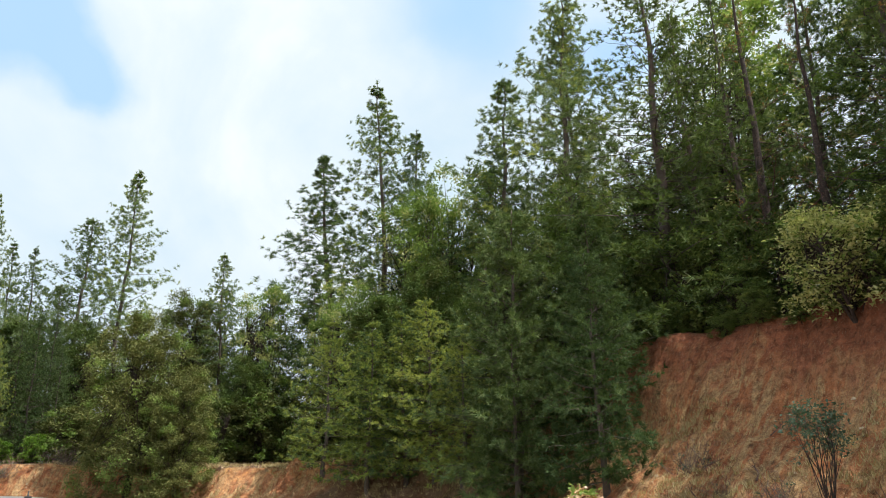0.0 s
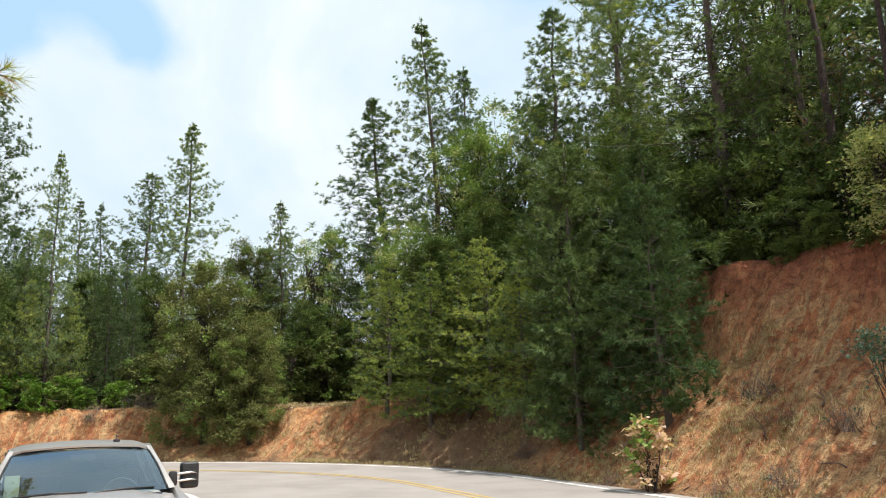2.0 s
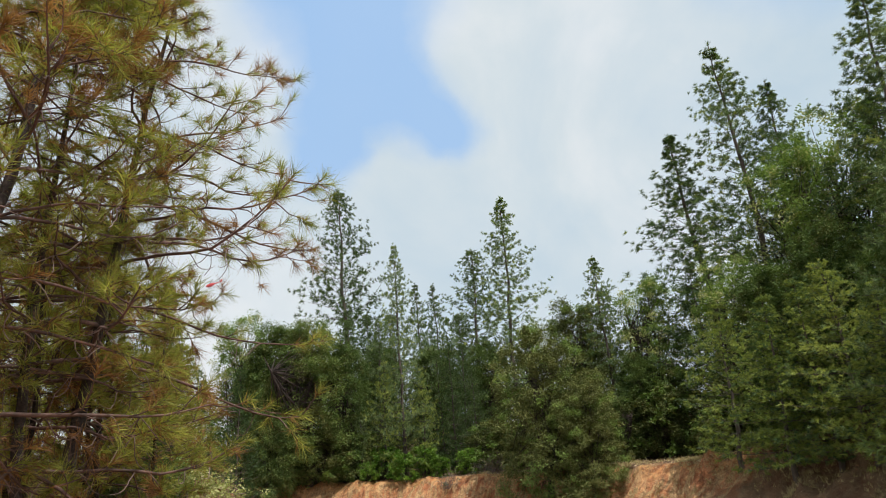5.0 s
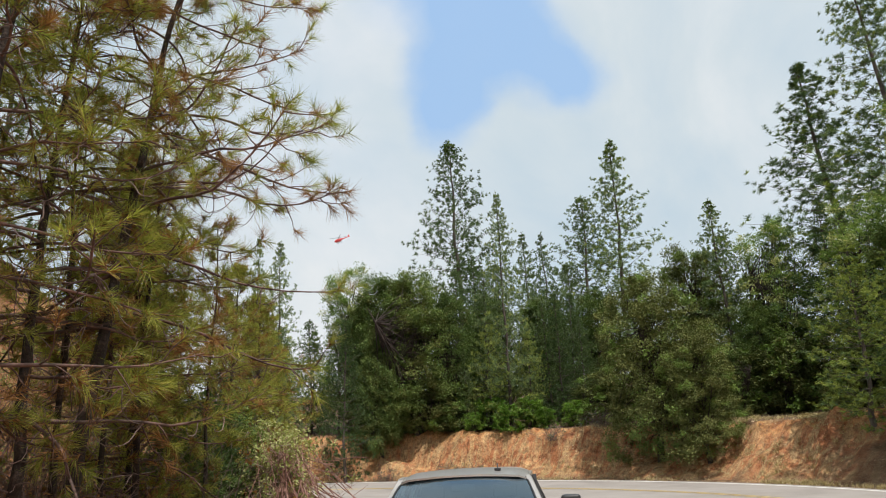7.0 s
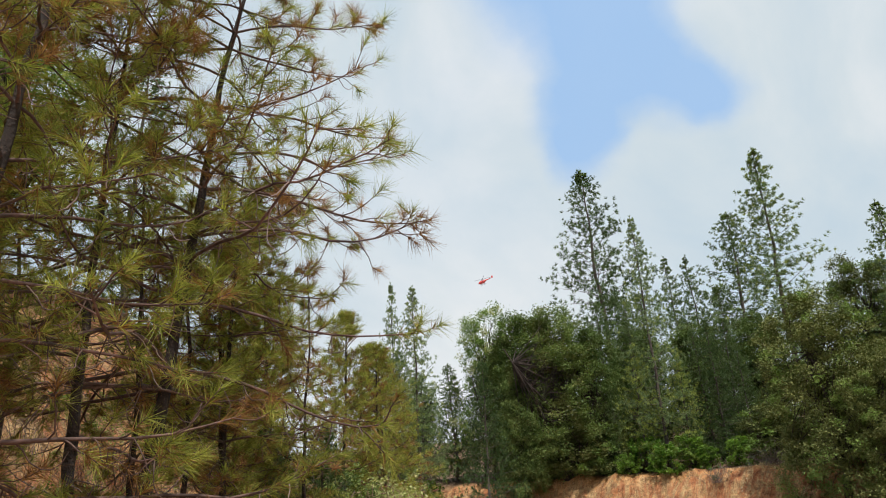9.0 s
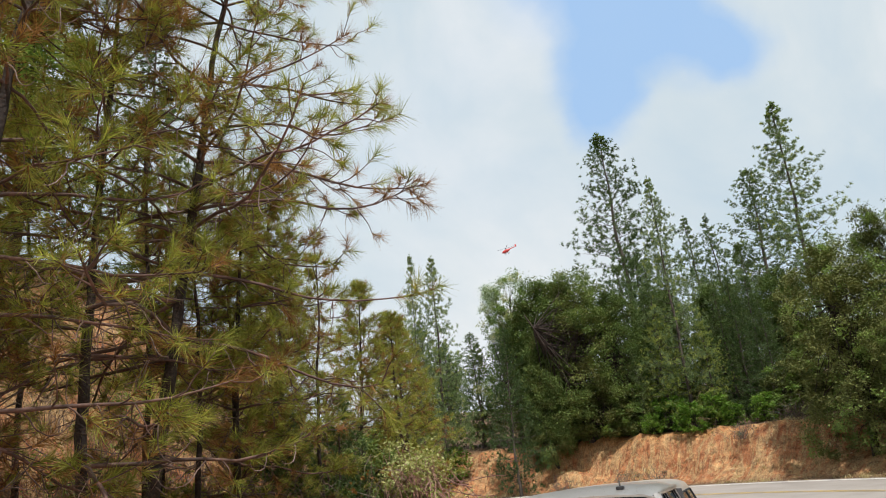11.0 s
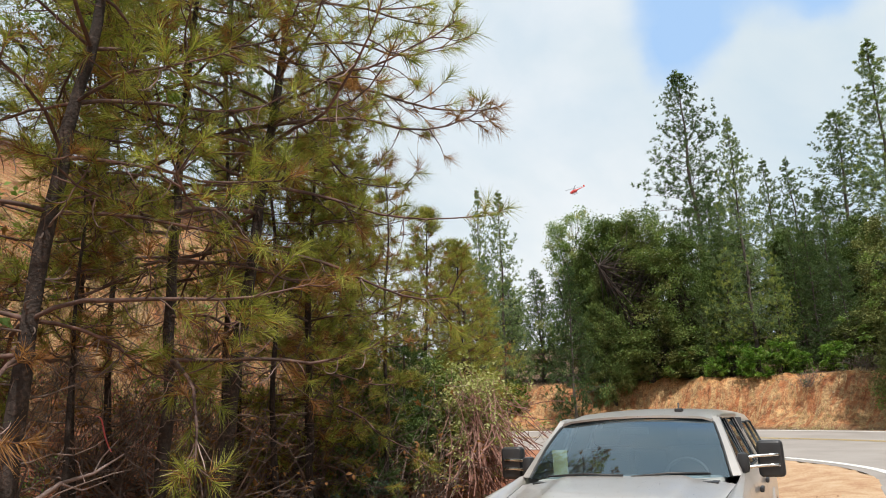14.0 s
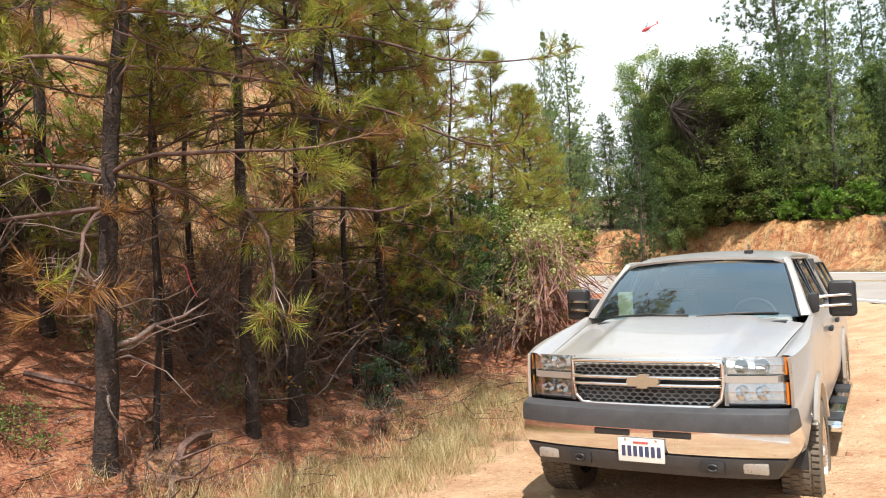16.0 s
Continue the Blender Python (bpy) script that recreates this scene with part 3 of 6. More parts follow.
def dry_pine(seed, height, reach, first, whorls, label, trunk_r, lean):
    """A long-needled pine seen from near by: arching limbs that carry side branches, bare but for the tufts at their ends."""
    rng = random.Random(seed)
    root = new("pine_tree")
    trunk, limbs, crown = Geo(), Geo(), Geo()
    steps, line, x, y = 26, [], 0.0, 0.0
    for i in range(steps + 1):
        f = i / steps
        line.append(Vector((lean[0] * f ** 1.4 + x, lean[1] * f ** 1.4 + y, height * f - (0.3 if i == 0 else 0))))
        x, y = x + rng.gauss(0, 0.0022) * height, y + rng.gauss(0, 0.0022) * height
    trunk.tube(line, [(trunk_r * (1.3 if i == 0 else 1) * (1 - 0.93 * (i / steps) ** 0.9)) * rng.uniform(0.92, 1.10) + 0.006 for i in range(steps + 1)], 12)

    def on_trunk(f):
        k = min(f * steps, steps - 0.001)
        return line[int(k)].lerp(line[int(k) + 1], k - int(k))

    def tuft(at, way, dry):
        needles(crown, rng, at, way, rng.randint(46, 66), rng.uniform(0.19, 0.27), 0.0062, 1 if rng.random() < dry else 0, rng.uniform(0.85, 1.25), 0.4)

    for w in range(whorls):
        f = min(first + (1 - first) * (w + rng.uniform(-0.3, 0.3)) / whorls, 0.98)
        u = max((f - first) / (1 - first), 0.0)
        q0 = rng.uniform(0, 6.283)
        for k in range(4):
            if rng.random() < (0.5 if u < 0.22 else 0.15):
                continue
            q = q0 + 1.571 * k + rng.gauss(0, 0.3)
            size = (reach * (1 - u) ** 0.55 * rng.uniform(0.7, 1.05) * (0.95 + 0.05 * min(1, 4 * u))) + 0.15
            d = Vector((math.cos(q), math.sin(q), 0.05 + 0.5 * u + rng.gauss(0, 0.14))).normalized()
            pts, bow_by = [on_trunk(f)], rng.uniform(-0.12, -0.02)
            for i in range(9):
                d = (d + Vector((rng.gauss(0, 0.12), rng.gauss(0, 0.12), rng.gauss(0, 0.09) + (bow_by if i < 5 else 0.13)))).normalized()
                pts.append(pts[-1] + d * size / 9)
            r0 = (0.007 + 0.0062 * size) * (1 - 0.35 * u)
            limbs.tube(pts, [r0 * (1 - 0.8 * i / 9) * rng.uniform(0.9, 1.1) + 0.0025 for i in range(10)], 5, 1)
            dry = rng.choice((0.05, 0.12, 0.22, 0.6))
            tuft(pts[-1], pts[-1] - pts[-2], dry)
            for j in range(3, 10):
                for side in (-1, 1):
                    if rng.random() < 0.36:
                        continue
                    way = (pts[j] - pts[j - 1]).normalized()
                    flat = Vector((-way.y, way.x, 0)) * side
                    out = way * 0.6 + flat * rng.uniform(0.4, 1.0) + Vector((0, 0, rng.gauss(-0.05, 0.35)))
                    twig = bent_line(rng, pts[j - 1].lerp(pts[j], rng.random()), out, size * rng.uniform(0.10, 0.26) * (1.25 - 0.07 * j) + 0.10, 4, 0.2, 0.12)
                    limbs.tube(twig, [0.0035 + r0 * 0.22, 0.003 + r0 * 0.18, 0.003 + r0 * 0.13, 0.0042, 0.0034], 4, 1)
                    tuft(twig[-1], twig[-1] - twig[-2], dry)
                    if rng.random() < 0.45:
                        short = bent_line(rng, twig[rng.randint(1, 3)], (rng.gauss(0, 1), rng.gauss(0, 1), rng.gauss(0.1, 0.6)), rng.uniform(0.08, 0.22), 3, 0.2, 0.1)
                        limbs.tube(short, [0.0042, 0.004, 0.0036, 0.003], 3, 1)
                        tuft(short[-1], short[-1] - short[-2], dry)
            # bare curled twigs hang from the older limbs
            for _ in range(5 if u < 0.45 else 2):
                curl, way = [pts[rng.randint(2, 7)]], Vector((rng.gauss(0, 1), rng.gauss(0, 1), -0.6)).normalized()
                twist = rng.uniform(0.15, 0.5)
                for i in range(7):
                    way = (way + Vector((rng.gauss(0, 0.2), rng.gauss(0, 0.2), -0.25 if i < 3 else twist))).normalized()
                    curl.append(curl[-1] + way * rng.uniform(0.035, 0.08))
                limbs.tube(curl, [0.006, 0.0056, 0.0052, 0.005, 0.0046, 0.004, 0.0034, 0.0026], 4, rng.choice((1, 2, 3)))
    tuft(line[-1], Vector((0, 0, 1)), 0.1)
    # dead lower branches and broken stubs
    for n in range(46):
        f, q = rng.uniform(0.03, first + 0.15), rng.uniform(0, 6.283)
        long = rng.uniform(0.25, 1.1) if n % 3 == 0 else rng.uniform(0.04, 0.3)
        pts = bent_line(rng, on_trunk(f), (math.cos(q), math.sin(q), rng.uniform(-0.35, 0.3)), long, 5, 0.30)
        limbs.tube(pts, [0.012, 0.010, 0.008, 0.0065, 0.005, 0.002], 4, 2)
        for _ in range(int(long * 4)):
            t = bent_line(rng, pts[rng.randint(1, 4)], (rng.gauss(0, 1), rng.gauss(0, 1), rng.gauss(0, 0.7)), rng.uniform(0.1, 0.4), 4, 0.35)
            limbs.tube(t, [0.0048, 0.004, 0.0034, 0.0028, 0.002], 3, rng.choice((2, 2, 3)))
    part("trunk", trunk.mesh("dry pine trunk", [M_BARK], True), root)
    tagged(part("branchwork", limbs.mesh("dry pine branchwork", [M_BARK, M_TWIG, M_DEAD, M_CURL], True), root, "reddish arching boughs and bare curled twigs"), kind="stuff")
    part("crown", crown.mesh("dry pine crown", [M_NEEDLE_GREEN, M_NEEDLE_RUST]), root)
    root["tall"] = height
    return tagged(root, label, "tree")


def broadleaf(seed, height, spread, clumps, leaf, mats, label, name="oak_tree", trunks=1, low=0.25, trunk_r=0.16, per=40, category="tree", airy=0.0, tough=0.4, lobe_count=12, tight=1.0):
    """A leafy tree or shrub: forking limbs that carry uneven clumps of leaves."""
    rng = random.Random(seed)
    root = new(name)
    wood, crown = Geo(), Geo()
    lobes = []
    for k in range(lobe_count):
        q, f = k * 2.4 + rng.uniform(-0.5, 0.5), (k + rng.uniform(0, 1)) / lobe_count
        z = height * (low + (0.92 - low) * f)
        r = spread * (0.30 + 0.55 * math.sin(math.pi * min(1, 0.22 + 0.75 * f)) * rng.uniform(0.6, 1.05))
        dome = math.sqrt(max(0.06, 1 - (max(0.0, f - 0.35) / 0.68) ** 2)) * 0.8
        lobes.append((Vector((math.cos(q) * (spread - r * 0.75) * dome, math.sin(q) * (spread - r * 0.75) * dome, z)), r * rng.uniform(0.42, 0.78) * (12 / lobe_count) ** 0.4))
    stems = []
    for k in range(trunks):
        q = rng.uniform(0, 6.283)
        foot = Vector((math.cos(q), math.sin(q), 0)) * (trunk_r * 1.2 * (trunks > 1))
        pts = bent_line(rng, foot - Vector((0, 0, 0.25)), (0.35 * math.cos(q) * (trunks > 1), 0.35 * math.sin(q) * (trunks > 1), 1), height * 0.8, 9, 0.10, 0.03)
        wood.tube(pts, [trunk_r / trunks ** 0.4 * (1.2 - 1.08 * i / 9) + 0.006 for i in range(10)], 6)
        stems.append(pts)
    for k in range(clumps):
        c, r = rng.choice(lobes)
        d = Vector((rng.gauss(0, 1), rng.gauss(0, 1), rng.gauss(0.15, 0.9))).normalized()
        at = c + d * r * (rng.uniform(tough, 1.05))
        at.z = max(at.z, height * low * 0.35 + 0.1)
        size = spread * rng.uniform(0.10, 0.19) * tight
        if rng.random() < 0.45:
            pts = rng.choice(stems)
            a = pts[rng.randint(2, 8)]
            mid = a.lerp(at, 0.5) + Vector((rng.gauss(0, 0.06), rng.gauss(0, 0.06), 0.04)) * spread
            wood.tube([a, mid, at], [0.005 + 0.20 * trunk_r, 0.004 + 0.10 * trunk_r, 0.003], 4)
        if rng.random() < airy:
            continue
        leaves(crown, rng, at, size, int(per * rng.uniform(0.6, 1.4)), leaf, 0 if rng.random() < 0.8 or len(mats) < 2 else 1, plain_leaf=height > 2.5)
    tagged(part("trunk", wood.mesh("oak wood", [M_BARK], True), root), kind="stuff" if category == "shrub" else "")
    part("crown", crown.mesh("oak crown", mats), root)
    root["tall"] = height
    return tagged(root, label, category)


def stand(proto, x, y, top=None, tall=None, turn=0.0, wide=1.0, first=False, label=""):
    """Plants a copy of a tree (or the tree itself) so that its tip is at the height top."""
    z = height_at(x, y)
    h = tall if tall else top - z
    s = h / proto["tall"]
    m = Matrix.LocRotScale((x, y, z - 0.05), Euler((0, 0, radians(turn))), (s * wide, s * wide, s))
    if first:
        proto.matrix_basis = m
        ob = proto
    else:
        ob = copy_thing(proto, m @ Matrix.Diagonal((1 / proto.scale[0], 1 / proto.scale[1], 1 / proto.scale[2], 1)))
    return tagged(ob, label)




# ---- the pick-up ----
def plain(name, colour, rough=0.5, metal=0.0, coat=0.0, grain=0.08, scale=6.0, bump=0.05):
    """Paint, plastic, rubber or metal with slight dust and unevenness."""
    a = tuple(c * (1 - grain) for c in colour)
    b = tuple(min(1.0, c * (1 + grain) + 0.01 * grain) for c in colour)
    return material(name, [(0.3, a), (0.7, b)], scale, 60, rough, bump, metal, coat=coat, step=0.002)


def glass(name, tint, see):
    """A pane: clear by the share see, with a mirror-like outside."""
    m = bpy.data.materials.new(name)
    m.use_nodes = True
    n = Nodes(m.node_tree)
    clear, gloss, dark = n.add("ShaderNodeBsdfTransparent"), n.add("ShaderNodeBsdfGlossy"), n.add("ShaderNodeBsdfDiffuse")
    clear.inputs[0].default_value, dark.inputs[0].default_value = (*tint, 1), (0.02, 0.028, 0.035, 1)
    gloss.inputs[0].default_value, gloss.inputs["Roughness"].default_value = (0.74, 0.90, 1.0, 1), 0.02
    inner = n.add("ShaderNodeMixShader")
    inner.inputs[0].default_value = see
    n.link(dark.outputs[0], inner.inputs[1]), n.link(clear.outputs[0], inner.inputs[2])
    rim = n.add("ShaderNodeFresnel")
    rim.inputs[0].default_value = 1.75
    outer = n.add("ShaderNodeMixShader")
    n.link(n.math("ADD", rim.outputs[0], 0.14, True), outer.inputs[0])
    n.link(inner.outputs[0], outer.inputs[1]), n.link(gloss.outputs[0], outer.inputs[2])
    n.link(outer.outputs[0], n.add("ShaderNodeOutputMaterial").inputs[0])
    return m


M_PAINT = plain("dusty silver-beige metallic paint", (0.50, 0.465, 0.44), 0.32, 0.55, 0.4, 0.06)
M_PAINT_TOP = plain("white-grey topper paint", (0.52, 0.50, 0.47), 0.4, 0.2, 0.4, 0.06)
M_BLACK = plain("black plastic", (0.022, 0.022, 0.024), 0.45, 0, 0, 0.3)
M_CAP = plain("charcoal bumper plastic", (0.055, 0.055, 0.06), 0.5, 0, 0, 0.25, 9)
M_CHROME = plain("chrome", (0.80, 0.79, 0.78), 0.10, 1.0)
M_ALLOY = plain("polished alloy", (0.66, 0.65, 0.63), 0.25, 1.0)
M_RUBBER = plain("dusty tyre rubber", (0.15, 0.122, 0.092), 0.85, 0, 0, 0.4, 14)
M_AMBER = plain("amber lens", (0.75, 0.22, 0.03), 0.15, 0, 0.6)
M_GOLD = plain("gold emblem", (0.46, 0.39, 0.29), 0.4, 0.6)
M_PLATE = plain("white plate", (0.74, 0.73, 0.71), 0.45)
M_PLATE_INK = plain("dark blue plate ink", (0.05, 0.06, 0.14), 0.5)
M_PLATE_RED = plain("red plate ink", (0.55, 0.10, 0.10), 0.5)
M_TRIM = plain("grey interior plastic", (0.20, 0.205, 0.21), 0.7)
M_SEAT = plain("dark grey seat cloth", (0.055, 0.055, 0.06), 0.9)
M_DASH = plain("light grey dashboard", (0.33, 0.35, 0.35), 0.7)
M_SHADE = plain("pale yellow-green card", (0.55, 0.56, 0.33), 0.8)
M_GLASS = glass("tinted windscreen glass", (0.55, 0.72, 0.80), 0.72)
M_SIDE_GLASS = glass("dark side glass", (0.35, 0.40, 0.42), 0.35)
M_LENS = glass("clear lamp lens", (0.95, 0.97, 1.0), 0.97)
# the tan of the ground's reflection is put into the lens colour
M_FOG = plain("dusty fog lamp lens", (0.36, 0.33, 0.30), 0.3, 0.3)
M_REFLECTOR = plain("lamp reflector", (0.82, 0.82, 0.82), 0.16, 0.9)

truck = tagged(new("pickup_truck"), "dusty silver-beige crew-cab pickup with a topper, parked on red gravel", "truck")


def grid_mesh(name, rows, mat, thick=0.0, sharp=35, closed=False):
    """A surface from rows of points; thick gives it a back as well."""
    bm = bmesh.new()
    vs = [[bm.verts.new(p) for p in row] for row in rows]
    for a, b in zip(vs, vs[1:]):
        for i in range(len(a) - 1 + closed):
            j = (i + 1) % len(a)
            if len({a[i], a[j], b[j], b[i]}) == 4:
                bm.faces.new((a[i], a[j], b[j], b[i]))
    bmesh.ops.remove_doubles(bm, verts=bm.verts, dist=1e-5)
    if thick:
        bmesh.ops.recalc_face_normals(bm, faces=bm.faces)
        bmesh.ops.solidify(bm, geom=bm.faces[:], thickness=thick)
    bmesh.ops.recalc_face_normals(bm, faces=bm.faces)
    return finish(name, bm, mat, sharp)


def finish(name, bm, mat, sharp=35):
    me = bpy.data.meshes.new(name)
    bm.to_mesh(me)
    bm.free()
    me.materials.append(mat)
    me.polygons.foreach_set("use_smooth", [True] * len(me.polygons))
    me.set_sharp_from_angle(angle=radians(sharp))
    return me


def box(name, x0, x1, y0, y1, z0, z1, mat, round_by=0.01, turn=None, steps=2):
    bm = bmesh.new()
    bmesh.ops.create_cube(bm, size=1, matrix=Matrix.Translation(((x0 + x1) / 2, (y0 + y1) / 2, (z0 + z1) / 2)) @ Matrix.Diagonal((abs(x1 - x0), abs(y1 - y0), abs(z1 - z0), 1)))
    if round_by:
        bmesh.ops.bevel(bm, geom=bm.edges[:], offset=round_by, segments=steps, affect="EDGES", profile=0.6)
    if turn is not None:
        bmesh.ops.transform(bm, matrix=turn, verts=bm.verts)
    return finish(name, bm, mat)


def spun(name, profile, mat, centre, segments=40, sharp=30):
    """A body of rotation about the x axis through centre, from (offset along x, radius)."""
    cx, cy, cz = centre
    rows = [[(cx + dx, cy + r * math.cos(q), cz + r * math.sin(q)) for q in np.linspace(0, 2 * math.pi, segments, endpoint=False)] for dx, r in profile]
    return grid_mesh(name, rows, mat, 0, sharp, closed=True)


def pipe(name, pts, radius, mat, sides=10):
    g = Geo()
    g.tube(pts, [radius] * len(pts), sides)
    return g.mesh(name, [mat], True)


def nose(x):
    """How far the front face sits back at x: the nose is bowed in plan."""
    return 0.16 * abs(x) ** 2.4


def flank(y, z):
    """The half width of the body at a place along its side."""
    front = 0.15 * max(0.0, (0.85 - y) / 0.85) ** 2
    shelf = 0.035 * (1 - min(1.0, abs(z - 0.95) / 0.42) ** 2.5)
    return 0.955 + shelf - front - 0.05 * max(0.0, z - 1.2) * 2


AXLES = (0.98, 4.87)


def sill(y):
    low = 0.56
    for c in AXLES:
        if abs(y - c) < 0.50:
            low = max(low, 0.42 + math.sqrt(0.50 ** 2 - (y - c) ** 2))
    return low


def belt(y):
    return float(np.interp(y, [0.2, 0.5, 1.45, 1.6, 3.8, 6.1], [1.18, 1.22, 1.33, 1.36, 1.36, 1.34]))


def side_panel(name, y0, y1, side, label="", top=None):
    ys = np.linspace(y0, y1, max(4, int((y1 - y0) / 0.04)))
    rows = []
    for y in ys:
        lo, hi = sill(y), (belt(y) if top is None else top)
        rows.append([(side * flank(y, z), y, z) for z in np.linspace(lo, hi, 12)])
    return part(name, grid_mesh(name, rows, M_PAINT, 0.02), truck, label)


for side in (-1, 1):
    side_panel("front_fender", 0.22, 1.56, side)
    side_panel("front_door", 1.568, 2.70, side)
    side_panel("rear_door", 2.708, 3.72, side)
    side_panel("bed_side", 3.735, 6.08, side)
    for c in AXLES:
        arc = [(side * (flank(c, 0.8) + 0.012), c + 0.50 * math.cos(q), 0.42 + 0.50 * math.sin(q)) for q in np.linspace(0.35, math.pi - (0.6 if c < 2 else 0.1), 26)]
        rows = [[(p[0] + side * dx, c + (p[1] - c) * k, 0.42 + (p[2] - 0.42) * k) for dx, k in ((-0.03, 0.97), (0.012, 0.985), (0.018, 1.03), (0.008, 1.13), (-0.012, 1.16))] for p in arc]
        part("wheel_arch", grid_mesh("wheel arch", rows, M_PAINT, 0.008), truck)
        well = [[(side * x, c + 0.49 * math.cos(q), 0.42 + 0.49 * math.sin(q)) for q in np.linspace(0, math.pi, 20)] for x in (0.6, 0.94)]
        part("wheel_well", grid_mesh("wheel well", well, M_BLACK), truck)
    for y in (2.56, 3.58):
        part("door_handle", box("door handle", side * (flank(y, 1.18) + 0.005), side * (flank(y, 1.18) + 0.04), y - 0.09, y + 0.09, 1.15, 1.195, M_BLACK, 0.012), truck, "black door handle")
    board = part("running_board", box("running board", side * 0.90, side * 1.09, 1.62, 3.95, 0.44, 0.50, M_CHROME, 0.025), truck, "chrome running board")
    for y in (1.95, 2.75, 3.5):
        part("step_pad", box("step pad", side * 0.95, side * 1.085, y - 0.16, y + 0.16, 0.498, 0.512, M_BLACK, 0.005), board, "black rubber step pad")

# underbody closes the gaps behind the panels
part("underbody", box("underbody", -0.88, 0.88, 0.45, 5.95, 0.62, 1.12, M_BLACK, 0.02), truck, "dark underbody and frame")

# hood with a raised middle and a rolled front edge
rows = []
for v in np.linspace(-0.07, 1, 22):
    row = []
    for u in np.linspace(-1, 1, 41):
        w = 0.77 + 0.11 * max(v, 0)
        x = u * w
        z = 1.185 + 0.17 * max(v, 0) ** 0.85 - 0.055 * abs(u) ** 3
        z += 0.022 * float(smooth((0.66 - abs(u)) / 0.10)) * min(1, 0.35 + max(v, 0) * 1.4)
        y = 0.15 + nose(x) + max(v, 0) * (1.36 - nose(x) * 1.0)
        if v < 0:
            z += v * 0.8
            y += v * 0.35
        row.append((x, y, z))
    rows.append(row)
part("hood", grid_mesh("hood", rows, M_PAINT, 0.0, 50), truck)
for side in (-1, 1):
    rows = []
    for y in np.linspace(0.26, 1.72, 22):
        v = min(1, max(0, (y - 0.25) / 1.26))
        x0 = (0.77 + 0.11 * v) + 0.006
        z0 = 1.13 + 0.17 * v ** 0.85
        x1, z1 = flank(y, belt(y)), belt(y)
        rows.append([(side * (x0 + (x1 - x0) * k), y, z0 + (z1 - z0) * k + 0.03 * math.sin(math.pi * k)) for k in np.linspace(0, 1, 6)])
    part("fender_top", grid_mesh("fender top", rows, M_PAINT), truck)
part("cowl", box("cowl", -0.76, 0.76, 1.42, 1.60, 1.27, 1.325, M_BLACK, 0.01), truck, "black cowl panel")


# grille: chrome frame, mid bar, honeycomb
def front_at(x, z, out=0.0):
    x *= 0.945
    return (x, 0.10 + nose(x) - out + 0.02 * (z - 0.9), z)


grille = part("grille", grid_mesh("grille back", [[front_at(x, z, -0.05) for x in np.linspace(-0.53, 0.53, 13)] for z in (0.86, 1.17)], M_BLACK), truck, "chrome-framed honeycomb grille")
rim = [(-0.535, 1.165), (0.535, 1.165), (0.535, 1.02), (0.515, 0.92), (0.46, 0.87), (-0.46, 0.87), (-0.515, 0.92), (-0.535, 1.02), (-0.535, 1.165)]
path = []
for (x0, z0), (x1, z1) in zip(rim, rim[1:]):
    path += [front_at(x0 + (x1 - x0) * k, z0 + (z1 - z0) * k, 0.02) for k in np.linspace(0, 1, 12, endpoint=False)]
part("grille_frame", pipe("grille frame", path + path[:1], 0.016, M_CHROME, 8), grille, "chrome frame")
for z, r in ((1.055, 0.014), (1.005, 0.014)):
    part("grille_bar", pipe("grille bar", [front_at(x, z, 0.025) for x in np.linspace(-0.53, 0.53, 24)], r, M_CHROME, 8), grille, "chrome bar")
comb = Geo()
for z0, z1 in ((0.885, 0.99), (1.07, 1.155)):
    for k, z in enumerate(np.arange(z0, z1 + 0.02, 0.026)):
        for x in np.arange(-0.50 + 0.03 * (k % 2), 0.51, 0.06):
            if z < 0.915 and abs(x) > 0.46:
                continue
            ring = [front_at(x + 0.030 * math.cos(q), min(max(z + 0.0165 * math.sin(q), z0 - 0.01), z1 + 0.008), -0.005) for q in np.linspace(0, 2 * math.pi, 7)]
            comb.tube(ring, [0.0036] * 7, 3)
tagged(part("honeycomb", comb.mesh("honeycomb", [M_TRIM]), grille, "grey honeycomb mesh"), kind="stuff")
# plain cross-shaped emblem
bm = bmesh.new()
outline = [(-0.15, 0.0), (-0.12, 0.038), (-0.05, 0.038), (-0.04, 0.055), (0.055, 0.055), (0.05, 0.038), (0.13, 0.038), (0.15, 0.0), (0.12, -0.038), (0.05, -0.038), (0.04, -0.055), (-0.055, -0.055), (-0.05, -0.038), (-0.13, -0.038)]
face = bm.faces.new([bm.verts.new((x, 0.055, 1.03 + z)) for x, z in [(0.74 * u, 0.8 * w) for u, w in outline]])
got = bmesh.ops.extrude_face_region(bm, geom=[face])
bmesh.ops.translate(bm, vec=(0, 0.05, 0), verts=[v for v in got["geom"] if isinstance(v, bmesh.types.BMVert)])
bmesh.ops.recalc_face_normals(bm, faces=bm.faces)
part("emblem", finish("emblem", bm, M_GOLD), grille, "gold emblem of plain shape")

